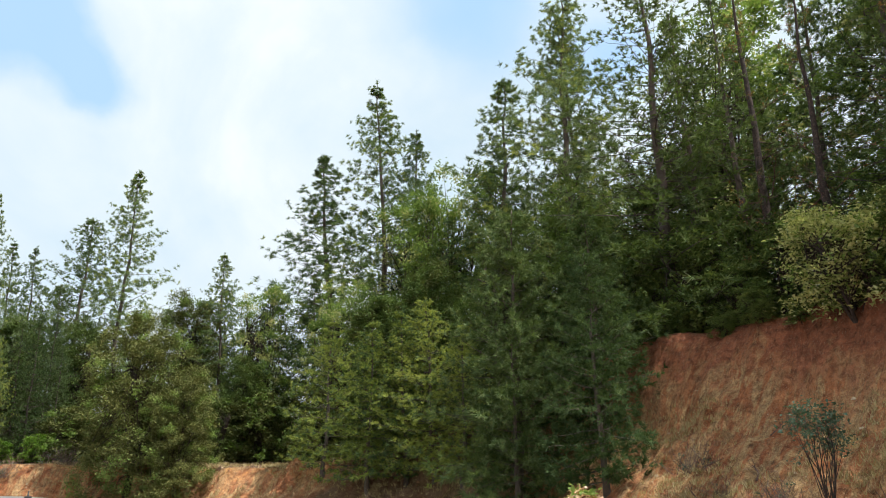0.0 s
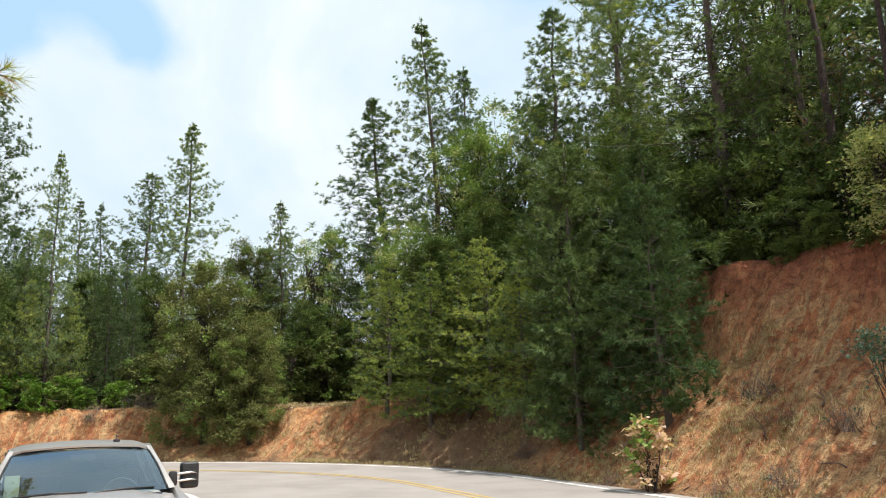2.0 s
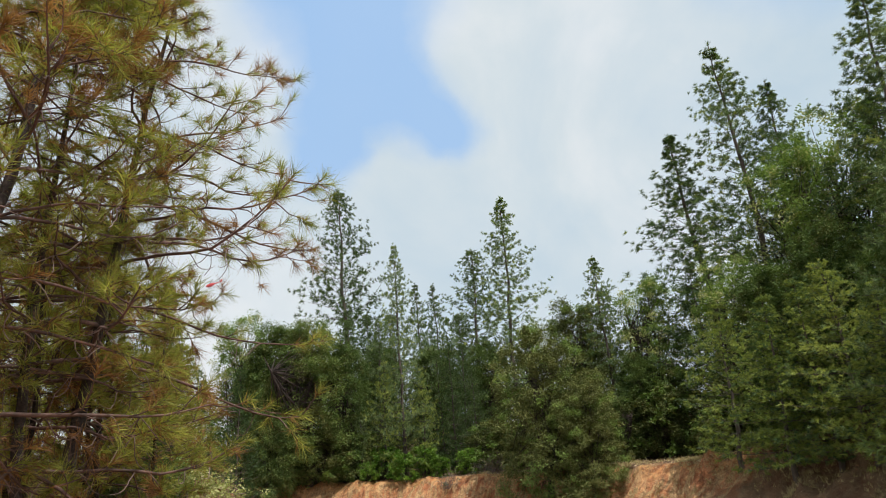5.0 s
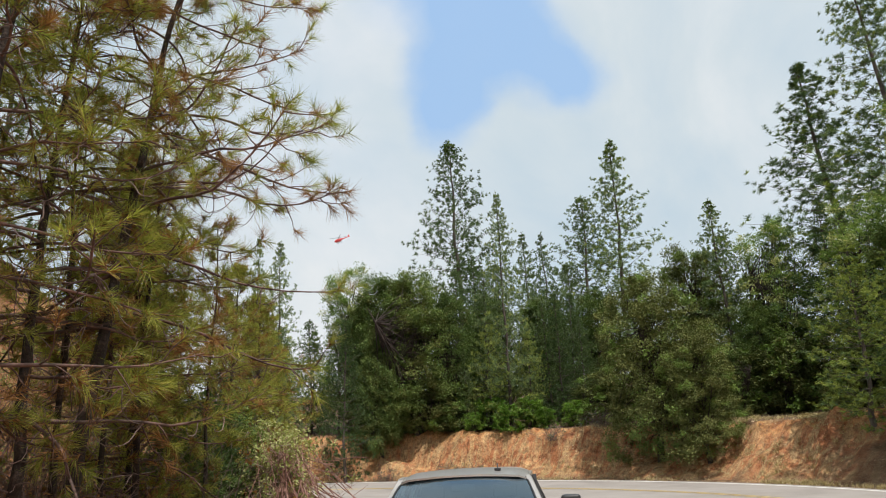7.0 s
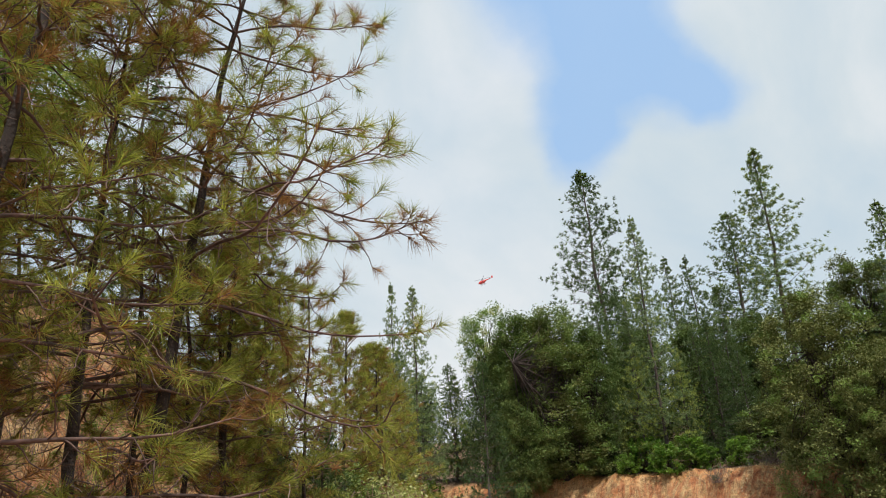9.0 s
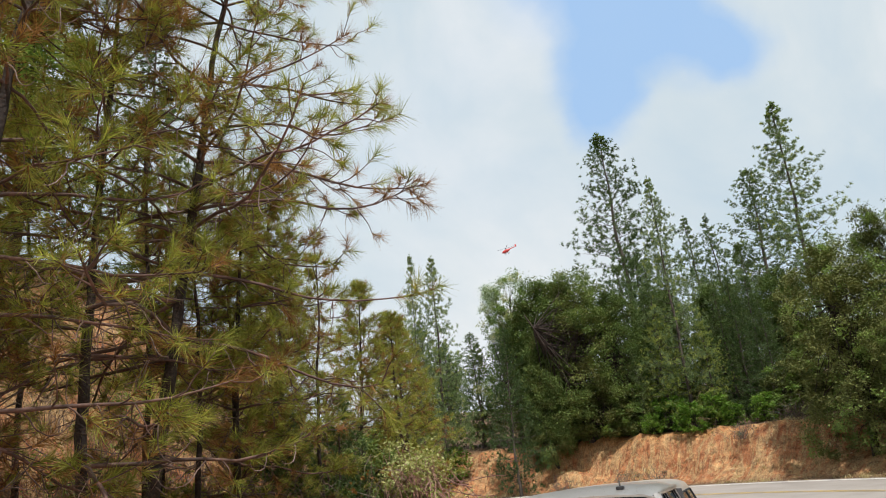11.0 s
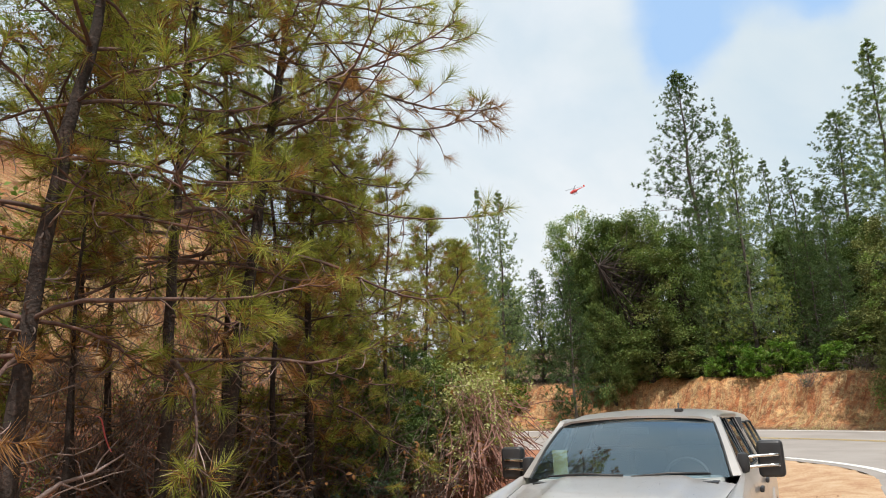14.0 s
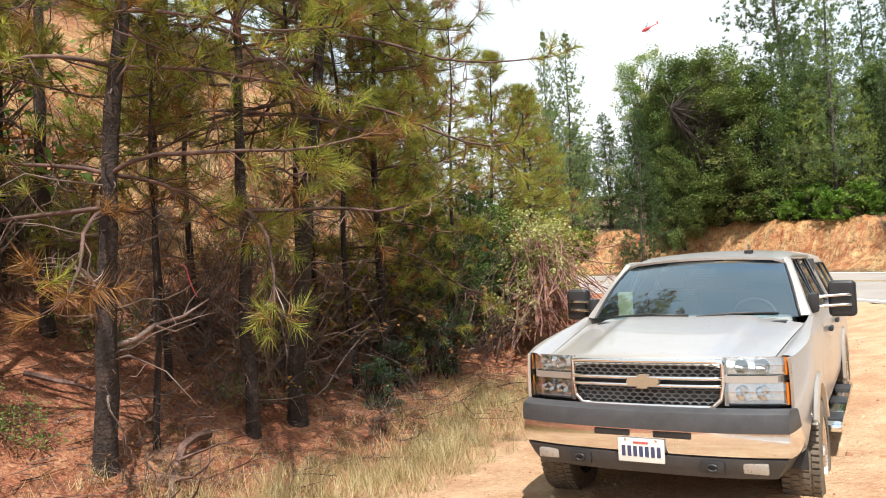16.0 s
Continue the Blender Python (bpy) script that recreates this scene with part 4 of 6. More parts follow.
# lamps: an upper and a lower unit each side, with an amber outer end
for side in (-1, 1):
    for name, z0, z1 in (("headlight", 1.075, 1.185), ("parking_light", 0.885, 1.025)):
        xs = np.linspace(0.545, 0.915, 9)
        lamp = part(name, grid_mesh(name, [[front_at(side * x, z, -0.06) for x in xs] for z in np.linspace(z0, z1, 3)], M_REFLECTOR, 0.01), truck, "clear lamp with a chrome reflector")
        part("lens", grid_mesh("lens", [[front_at(side * x, z, 0.012 * math.sin(math.pi * (z - z0) / (z1 - z0))) for x in xs] for z in np.linspace(z0, z1, 6)], M_LENS), lamp)
        for x, r in ((0.65, 0.045), (0.78, 0.045)):
            bowl = [[(side * 0.945 * x + q * r * math.cos(a), 0.10 + nose(x) + 0.05 - 0.04 * q * q, (z0 + z1) / 2 + q * r * math.sin(a)) for a in np.linspace(0, 2 * math.pi, 18)] for q in (0.15, 0.5, 0.8, 1.0)]
            part("reflector", grid_mesh("reflector", bowl, M_CHROME), lamp, "round chrome reflector")
        edge = [[(side * x, 0.10 + nose(0.90) + k, z) for x, k in ((0.866, 0.004), (0.876, 0.016), (0.887, 0.035), (0.892, 0.07))] for z in np.linspace(z0, z1, 4)]
        part("turn_signal", grid_mesh("turn signal", edge, M_AMBER, 0.006), lamp, "amber side lens")
    rows = [[front_at(side * x, z, 0.014) for x in np.linspace(0.55, 0.872, 9)] + [(side * 0.858, 0.27, z), (side * 0.876, 0.34, z)] for z in np.linspace(1.028, 1.072, 4)]
    part("lamp_divider", grid_mesh("lamp divider", rows, M_PAINT, 0.01), truck, "body-coloured strip between the lamps")
    rows = [[front_at(side * x, z, -0.01) for x in np.linspace(0.535, 0.56, 3)] for z in np.linspace(0.88, 1.19, 4)]
    part("lamp_surround", grid_mesh("lamp surround", rows, M_PAINT, 0.01), truck)
part("front_panel", grid_mesh("front panel", [[front_at(x, z, -0.09) for x in np.linspace(-0.86, 0.86, 25)] for z in (0.8, 1.0, 1.14)], M_BLACK), truck, "black panel behind the lamps")


# front bumper: charcoal cap, chrome band, dark lower valance
def bumper_row(z, out, half=0.965):
    pts = []
    for u in np.linspace(-1, 1, 49):
        x = u * half
        y = 0.0 - out + 0.14 * abs(u) ** 3 + max(0.0, abs(u) - 0.93) / 0.07 * 0.30
        pts.append((x if abs(u) < 0.93 else math.copysign(0.93 * half + (abs(u) - 0.93) * 0.55 * half, u), y, z))
    return pts


bumper = part("front_bumper", grid_mesh("bumper band", [bumper_row(z, o) for z, o in ((0.575, -0.01), (0.585, 0.02), (0.62, 0.034), (0.68, 0.04), (0.735, 0.034))], M_CHROME, 0.012), truck, "chrome front bumper with a charcoal cap")
part("bumper_cap", grid_mesh("bumper cap", [bumper_row(z, o) for z, o in ((0.732, 0.03), (0.738, 0.055), (0.80, 0.055), (0.852, 0.04), (0.868, 0.0), (0.870, -0.09))], M_CAP, 0.01), bumper, "charcoal plastic cap")
part("valance", grid_mesh("valance", [bumper_row(z, o, 0.95 - 0.09 * (0.578 - z) / 0.148) for z, o in ((0.43, -0.09), (0.44, -0.02), (0.50, 0.012), (0.57, 0.02), (0.578, -0.02))], M_CAP, 0.01), bumper, "dark plastic lower valance")
for side in (-1, 1):
    part("fog_lamp", box("fog lamp", side * 0.61, side * 0.76, 0.022, 0.06, 0.482, 0.548, M_FOG, 0.012), bumper, "small rectangular fog lamp")
    part("tow_opening", box("tow opening", side * 0.36, side * 0.51, -0.022, 0.05, 0.478, 0.556, M_BLACK, 0.012), bumper, "dark tow-hook opening")
    hook = [(side * (0.435 + 0.03 * math.cos(q)), -0.03, 0.515 + 0.02 * math.sin(q)) for q in np.linspace(0.5, 5.8, 12)]
    part("tow_hook", pipe("tow hook", hook, 0.009, M_BLACK, 6), bumper)
    part("air_slot", box("air slot", side * 0.075, side * 0.32, -0.044, 0.0, 0.685, 0.728, M_BLACK, 0.01), bumper, "black slot in the chrome")

plate = part("number_plate", box("plate", -0.1525, 0.1525, -0.062, -0.052, 0.523, 0.678, M_PLATE, 0.008), truck, "white plate with dark bars for its number")
for k in range(7):
    x = -0.115 + k * 0.0385
    part("plate_bar", box("bar", x - 0.012, x + 0.012, -0.0645, -0.061, 0.560, 0.628, M_PLATE_INK, 0), plate, "dark blue bar")
part("plate_bar", box("bar", -0.05, 0.05, -0.0645, -0.061, 0.644, 0.657, M_PLATE_RED, 0), plate, "red bar")
for x in (-0.10, 0.10):
    part("plate_screw", box("screw", x - 0.008, x + 0.008, -0.066, -0.061, 0.662, 0.674, M_CHROME, 0.002), plate)

# cab: windscreen, roof, pillars, side windows


def bow(a, b, c, k):
    """A point on the arch through a, b, c for k from -1 to 1."""
    a, b, c = Vector(a), Vector(b), Vector(c)
    return b + (c - a) * 0.5 * k + ((a + c) * 0.5 - b) * k * k


def screen_point(k, v, out=0.0):
    p = bow((-0.845, 1.62, 1.345), (0, 1.42, 1.345), (0.845, 1.62, 1.345), k)
    q = bow((-0.69, 2.26, 1.79), (0, 2.14, 1.83), (0.69, 2.26, 1.79), k)
    m = p.lerp(q, v)
    m += Vector((0, -0.5, 0.86)) * (0.035 * math.sin(math.pi * v) + out)
    return m


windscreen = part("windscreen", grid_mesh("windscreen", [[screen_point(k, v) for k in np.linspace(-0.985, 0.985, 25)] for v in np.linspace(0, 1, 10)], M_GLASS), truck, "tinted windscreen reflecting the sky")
windscreen.visible_shadow = False
edge = [screen_point(-1, v, 0.002) for v in np.linspace(0, 1, 8)] + [screen_point(k, 1, 0.002) for k in np.linspace(-1, 1, 20)] + [screen_point(1, v, 0.002) for v in np.linspace(1, 0, 8)]
part("windscreen_seal", pipe("seal", edge, 0.012, M_BLACK, 6), truck, "black rubber seal")
rows = []
for v in np.linspace(0, 1, 18):
    row = []
    for k in np.linspace(-1, 1, 25):
        front = bow((-0.72, 2.23, 1.81), (0, 2.11, 1.85), (0.72, 2.23, 1.81), k)
        y = front.y + v * (3.98 - front.y)
        z = front.z + 0.065 * math.sin(min(1, v * 2.2) * math.pi / 2) - 0.02 * max(0, v - 0.7)
        row.append((k * (0.72 + 0.01 * math.sin(math.pi * v)), y, z - 0.03 * max(0, abs(k) - 0.85) / 0.15))
    rows.append(row)
part("roof", grid_mesh("roof", rows, M_PAINT, 0.02, 50), truck)


def cab_side(y, z, side):
    """The tilted plane of the side windows."""
    f = (z - 1.35) / (1.84 - 1.35)
    return (side * (0.925 - 0.205 * f), y, z)


def pillar(name, y0, z0, y1, z1, wide, side, mat=None):
    a, b = Vector(cab_side(y0, z0, side)), Vector(cab_side(y1, z1, side))
    rows = []
    for p in (a, a.lerp(b, 0.33), a.lerp(b, 0.67), b):
        rows.append([p + Vector((side * dx, dy, 0)) for dx, dy in ((-0.05, -wide), (0.0, -wide), (0.008, 0), (0.0, wide), (-0.05, wide), (-0.05, -wide))])
    return part(name, grid_mesh(name, rows, mat or M_PAINT), truck)


for side in (-1, 1):
    pillar("front_pillar", 1.66, 1.35, 2.29, 1.82, 0.028, side)
    face = []
    for v in np.linspace(0, 1, 8):
        inner, outer = screen_point(side, v, 0.004), Vector(cab_side(1.64 + 0.63 * v, 1.35 + 0.47 * v, side)) + Vector((0, -0.012, 0.004))
        face.append([inner.lerp(outer, f) for f in (0.10, 0.5, 0.9)])
    part("pillar_cover", grid_mesh("pillar cover", face, M_PAINT, 0.006), truck)
    pillar("middle_pillar", 2.70, 1.35, 2.78, 1.84, 0.04, side)
    pillar("rear_pillar", 3.80, 1.35, 3.82, 1.84, 0.13, side)
    rail = [cab_side(y, 1.822, side) for y in np.linspace(2.24, 3.95, 12)]
    g = Geo()
    g.tube(rail, [0.003, 0.02] + [0.026] * 10, 8)
    part("roof_rail", g.mesh("roof rail", [M_PAINT], True), truck)
    for name, quad in (("front_window", ((1.72, 1.36), (2.66, 1.36), (2.73, 1.81), (2.32, 1.80))), ("rear_window", ((2.76, 1.36), (3.66, 1.36), (3.68, 1.80), (2.82, 1.815)))):
        a, b, c, d = [Vector(cab_side(y, z, side)) - Vector((side * 0.018, 0, 0)) for y, z in quad]
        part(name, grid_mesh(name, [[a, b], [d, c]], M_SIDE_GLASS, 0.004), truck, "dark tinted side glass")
        seal = [Vector(cab_side(y, z, side)) for y, z in quad]
        part("window_seal", pipe("window seal", seal + seal[:1], 0.010, M_BLACK, 5), truck)
    # towing mirror on two arms
    mirror = part("side_mirror", box("mirror housing", side * 1.03, side * 1.235, 1.93, 2.07, 1.315, 1.61, M_BLACK, 0.045, steps=3), truck, "large black towing mirror on chrome arms")
    part("mirror_glass", box("mirror glass", side * 1.055, side * 1.215, 2.072, 2.078, 1.35, 1.585, M_CHROME, 0.002), mirror, "mirror glass")
    for z in (1.405, 1.485):
        part("mirror_arm", pipe("mirror arm", [(side * 0.90, 1.86, z - 0.01), (side * 1.0, 1.92, z), (side * 1.12, 1.925, z + 0.008), (side * 1.20, 1.925, z + 0.01)], 0.014, M_ALLOY, 8), mirror, "bright arm")
    part("mirror_base", box("mirror base", side * 0.885, side * 0.97, 1.78, 1.92, 1.36, 1.52, M_BLACK, 0.03), mirror)

# topper over the bed
rows = []
for y, drop in ((4.02, 0.0), (4.4, 0.0), (5.2, 0.005), (6.02, 0.02), (6.08, 0.05)):
    row = []
    for k in np.linspace(-1, 1, 31):
        a = abs(k)
        if a > 0.55:
            f = (a - 0.55) / 0.45
            row.append((math.copysign(0.72 + 0.21 * f, k), y, 1.83 - 0.49 * f - drop))
        else:
            row.append((k / 0.55 * 0.72, y, 1.83 + 0.075 * (1 - (a / 0.55) ** 6) - drop))
    rows.append(row)
topper = part("topper", grid_mesh("topper", rows, M_PAINT_TOP, 0.015, 40), truck, "pale grey fibreglass bed topper with side windows")
for side in (-1, 1):
    for y0, y1 in ((4.18, 4.92), (4.98, 5.72)):
        quad = [Vector((side * (0.72 + 0.21 * f + 0.008), y, 1.83 - 0.49 * f)) for y, f in ((y0, 0.85), (y1, 0.85), (y1, 0.18), (y0, 0.18))]
        part("topper_window", grid_mesh("topper window", [[quad[0], quad[1]], [quad[3], quad[2]]], M_SIDE_GLASS, 0.006), topper, "dark topper window")
        part("window_frame", pipe("topper frame", quad + quad[:1], 0.014, M_BLACK, 5), topper)
part("tailgate", box("tailgate", -0.93, 0.93, 6.05, 6.11, 0.66, 1.36, M_PAINT, 0.02), truck)
part("rear_bumper", box("rear bumper", -0.97, 0.97, 6.10, 6.24, 0.5, 0.68, M_CHROME, 0.04), truck, "chrome rear bumper")

# wipers, antenna, inside
for x0, x1 in ((-0.62, 0.02), (0.08, 0.66)):
    wiper = [screen_point(x0 / 0.8, 0.02, 0.012), screen_point((x0 + x1) / 1.6, 0.055, 0.014), screen_point(x1 / 0.8, 0.035, 0.014)]
    part("wiper", pipe("wiper", wiper, 0.009, M_BLACK, 6), truck, "black wiper blade")
antenna = part("antenna", box("antenna foot", 0.335, 0.405, 2.42, 2.52, 1.872, 1.905, M_BLACK, 0.012), truck, "short black roof antenna")
part("antenna_mast", pipe("mast", [(0.37, 2.46, 1.895), (0.37, 2.475, 1.955)], 0.009, M_BLACK, 6), antenna)
part("dashboard", box("dashboard", -0.78, 0.78, 1.55, 2.05, 1.15, 1.335, M_DASH, 0.05, steps=3), truck, "light grey dashboard")
for x in (-0.42, 0.42):
    seat = part("front_seat", box("seat back", x - 0.26, x + 0.26, 2.75, 2.93, 0.95, 1.55, M_SEAT, 0.06, steps=3), truck, "dark grey cloth seat")
    part("headrest", box("headrest", x - 0.14, x + 0.14, 2.78, 2.89, 1.57, 1.74, M_SEAT, 0.05, steps=3), seat)
part("rear_seat", box("rear seat", -0.7, 0.7, 3.5, 3.68, 0.95, 1.5, M_SEAT, 0.05), truck)
part("cab_floor", box("cab floor", -0.86, 0.86, 1.6, 3.95, 1.08, 1.14, M_SEAT, 0.01), truck)
part("cab_back", box("cab back", -0.80, 0.80, 3.90, 3.96, 1.1, 1.80, M_SEAT, 0.01), truck)
wheel = [(0.42 + 0.19 * math.cos(q), 2.18 + 0.07 * math.sin(q), 1.29 + 0.17 * math.sin(q)) for q in np.linspace(0, 2 * math.pi, 28)]
part("steering_wheel", pipe("steering wheel", wheel, 0.016, M_BLACK, 6), truck)
part("inside_mirror", box("inside mirror", -0.13, 0.13, 2.14, 2.17, 1.68, 1.75, M_BLACK, 0.015), truck)
part("sun_card", box("sun card", -0.74, -0.60, 1.985, 1.99, 1.33, 1.57, M_SHADE, 0.002), truck, "pale card behind the windscreen")

# wheels
for side in (-1, 1):
    for c in AXLES:
        hub = new("wheel")
        hub.parent = truck
        at = (side * 0.88, c, 0.405)
        s = side
        part("tyre", spun("tyre", [(-0.13 * s, 0.27), (-0.135 * s, 0.34), (-0.12 * s, 0.385), (-0.085 * s, 0.402), (0.085 * s, 0.402), (0.12 * s, 0.385), (0.135 * s, 0.34), (0.13 * s, 0.27), (-0.13 * s, 0.27)], M_RUBBER, at, 48), hub, "dusty black tyre")
        blocks = Geo()
        for k in range(60):
            q = 2 * math.pi * k / 60
            for j, (dx, w) in enumerate(((-0.095, 0.05), (-0.032, 0.045), (0.032, 0.045), (0.095, 0.05))):
                qq = q + (0.04 if j % 2 else 0)
                ring = []
                for r in (0.398, 0.411):
                    for sx, sq in ((-1, -1), (1, -1), (1, 1), (-1, 1)):
                        aa = qq + sq * 0.034
                        ring.append((at[0] + s * dx + sx * w / 2, at[1] + r * math.cos(aa), at[2] + r * math.sin(aa)))
                blocks.add(ring, [(4, 5, 6, 7), (0, 1, 5, 4), (1, 2, 6, 5), (2, 3, 7, 6), (3, 0, 4, 7)])
        part("tread", blocks.mesh("tread", [M_RUBBER]), hub)
        part("rim", spun("rim", [(-0.1 * s, 0.27), (0.10 * s, 0.272), (0.125 * s, 0.268), (0.12 * s, 0.235), (0.07 * s, 0.215), (0.06 * s, 0.12), (0.10 * s, 0.085), (0.125 * s, 0.075), (0.13 * s, 0.0)], M_ALLOY, at), hub, "polished alloy rim")
        for k in range(8):
            q = 2 * math.pi * k / 8
            part("wheel_nut", spun("nut", [(0.06 * s, 0.017), (0.10 * s, 0.017), (0.11 * s, 0.010), (0.11 * s, 0.0)], M_CHROME, (at[0], at[1] + 0.13 * math.cos(q), at[2] + 0.13 * math.sin(q)), 8), hub)
        for k in range(8):
            q = 2 * math.pi * (k + 0.5) / 8
            part("rim_hole", spun("hole", [(0.066 * s, 0.03), (0.072 * s, 0.03), (0.072 * s, 0.0)], M_BLACK, (at[0], at[1] + 0.185 * math.cos(q), at[2] + 0.185 * math.sin(q)), 10), hub)
truck.matrix_basis = pose(0.02, 0.0, 0.0, 0, 0, 1.3)

FAR = (19, 0.32, 0.034, 1.3)
planted = set()


def put(protos, k, x, y, top=None, tall=None, turn=0, wide=1.0, label="", group=""):
    p = protos[k % len(protos)]
    ob = stand(p, x, y, top, tall, turn, wide, first=p.name not in planted, label=label)
    planted.add(p.name)
    return tagged(ob, group=group)


GREEN = [M_NEEDLE_FAR, M_NEEDLE_LIGHT]
TUFTED = (26, 0.36, 0.031, 1.6)
tall_pines = [pine(11 + k, 20, 4.0, 0.14, 34, 6, TUFTED, GREEN, "tall slender green pine above the road bank", rust=0.15, shape=0.8, trunk_r=0.2, gap=0.13, sub=2, flat=0.5) for k in range(3)]
thick_pines = [pine(31 + k, 14, 3.9, 0.05, 34, 6, FAR, [M_NEEDLE_FAR, M_NEEDLE_DARK], "full green pine above the road bank", rust=0.5, shape=0.72, trunk_r=0.17, gap=0.10, sub=2, flat=0.5) for k in range(3)]
firs = [pine(51 + k, 16, 3.6, 0.06, 25, 8, (13, 0.30, 0.040, 1.1), [M_NEEDLE_DARK, M_NEEDLE_FAR], "dark dense fir on the shaded bank", name="fir_tree", rust=0.3, shape=0.7, droop=0.2, trunk_r=0.2, gap=0.06, sub=2, flat=1.0) for k in range(2)]
young = [pine(71 + k, 8, 2.3, 0.10, 17, 8, (14, 0.23, 0.028, 1.1), [M_NEEDLE_LIGHT, M_NEEDLE_FAR], "light green young conifer on the road bank", rust=0.3, shape=0.75, droop=0.1, trunk_r=0.1, gap=0.06, sub=3, flat=0.9) for k in range(2)]
dense = [pine(81 + k, 7.5, 2.0, 0.06, 18, 8, (16, 0.27, 0.025, 1.15), [M_NEEDLE_DARK, M_NEEDLE_FAR], "dense dark green pine at the edge of the cut bank", rust=0.4, shape=0.62, droop=0.12, trunk_r=0.11, gap=0.05, sub=3, flat=0.7) for k in range(2)]
oaks = [broadleaf(91 + k, 10, 4.4, 460, 0.125, [M_OAK, M_OAK_BRIGHT], "broad olive-green live oak above the road bank", low=0.03, per=150, lobe_count=30, tight=0.6, tough=0.72) for k in range(2)]
deep_oaks = [broadleaf(191 + k, 10, 3.7, 520, 0.125, [M_OAK_DEEP, M_OAK], "tall dark green live oak at the edge of the wood", low=0.03, per=125, lobe_count=40, tight=0.8, tough=0.55) for k in range(2)]
light_oaks = [broadleaf(95 + k, 11, 3.6, 340, 0.125, [M_OAK_BRIGHT, M_MANZANITA], "airy light green oak among the pines", low=0.2, per=90, airy=0.1, tough=0.6, lobe_count=24, tight=0.7) for k in range(2)]
shrubs = [broadleaf(101 + k, 3.2, 2.2, 170, 0.14, [M_OAK, M_OAK_BRIGHT], "dark green shrub at the foot of the trees", name="shrub", low=0.05, per=60, trunks=3, trunk_r=0.05, category="shrub", lobe_count=18, tight=0.75) for k in range(2)]
crest_shrubs = [broadleaf(105 + k, 3.2, 2.2, 150, 0.11, [M_OAK_DEEP, M_NEEDLE_DARK], "dark green shrub on the wooded crest of the bank", name="shrub", low=0.05, per=70, trunks=3, trunk_r=0.05, category="shrub", lobe_count=18, tight=0.75) for k in range(2)]
bright_shrubs = [broadleaf(111 + k, 1.8, 1.3, 100, 0.14, [M_SHRUB_BRIGHT, M_OAK_BRIGHT], "bright green shrub on the edge of the cut bank", name="shrub", low=0.06, per=26, trunks=3, trunk_r=0.03, category="shrub", lobe_count=18, tight=0.8) for k in range(2)]

# the trees that stand out against the sky
for k, (x, y, top, wide) in enumerate([(5.85, 36.3, 20.4, 1.1), (15.4, 29.5, 20.8, 1.6), (17.1, 26.5, 24.5, 1.15), (18.9, 25.9, 21.5, 1.1), (19.5, 18.9, 21.7, 1.35), (20.2, 14.9, 25.0, 1.25), (-0.8, 31.3, 15.9, 0.8),
                                       (0.4, 38.7, 15.7, 1.0), (1.5, 39.7, 15.9, 1.0), (-12.0, 29.2, 13.5, 0.85), (-12.75, 28.3, 13.6, 0.6), (23.5, 18, 26, 1.0), (9.57, 29.4, 13.8, 1.2)]):
    put(tall_pines, k, x, y, top, turn=k * 77, wide=wide)
for k, (x, y, top, wide) in enumerate([(-6.3, 62.4, 33.5, 1.0), (4.1, 40.5, 18.5, 1.15), (-3, 37, 13.4, 1.0), (2.5, 33.5, 10.5, 1.0), (-11.5, 33.0, 10.0, 1.1), (11, 33, 13.0, 1.0),
                                       (-14, 32, 11, 1.1), (-8.35, 28.1, 9.0, 0.8), (-17, 34, 12, 1.1), (-13.6, 34.0, 9.8, 1.1), (-10.4, 34.5, 10.2, 1.0), (-15.8, 36.0, 11.5, 1.1), (1.2, 32, 10.0, 0.9), (-2, 33.6, 12.3, 0.9), (7.5, 33, 11.5, 1.0), (9.6, 33.0, 12.2, 1.1), (12.6, 31.0, 12.8, 1.1), (14.0, 27.5, 12.4, 1.0), (3.0, 37.0, 13.2, 1.1), (-1.5, 38.5, 13.8, 1.1), (-4.5, 40.0, 14.0, 1.1)]):
    put(thick_pines, k, x, y, top, turn=k * 61, wide=wide)
# the last four firs are unseen, added to shade the bank and conifers
for k, (x, y, top, wide) in enumerate([(19.7, 9.5, 23.5, 1.25), (20.6, 7.0, 19.5, 1.0), (17.5, 11.5, 12.0, 1.0), (23, 11, 20, 1.0), (14.8, 13.5, 9.5, 1.1), (20.4, -0.2, 21.5, 1.0), (19.6, -2.0, 22.0, 1.0), (18.8, -4.9, 20.0, 1.0), (20.9, 1.8, 22.0, 1.0)]):
    put(firs, k, x, y, top, turn=k * 83, wide=wide)
for k, (x, y, top, wide) in enumerate([(14.3, 8.0, 8.5, 0.95), (14.2, 11.6, 11.0, 1.05), (13.3, 10.6, 6.9, 1.05), (16.0, 9.6, 10.5, 1.1), (-4.7, 4.7, 3.6, 0.9), (-4.8, 6.3, 3.8, 0.95)]):
    put(dense, k, x, y, top, turn=k * 110, wide=wide)
for k, (x, y, top, wide) in enumerate([(11.6, 20.8, 8.8, 1.2), (12.3, 18.3, 8.3, 1.2), (13.9, 16.2, 8.9, 1.25), (13.4, 17.4, 8.6, 1.2), (13.8, 14.2, 7.6, 1.25)]):
    put(young, k, x, y, top, turn=k * 95, wide=wide)
for k, (x, y, top, wide) in enumerate([(5.3, 25.9, 9.8, 0.95), (7.0, 24.7, 7.3, 0.95), (8.3, 30.4, 12.0, 0.8)]):
    put(oaks, k, x, y, top, turn=k * 70, wide=wide)
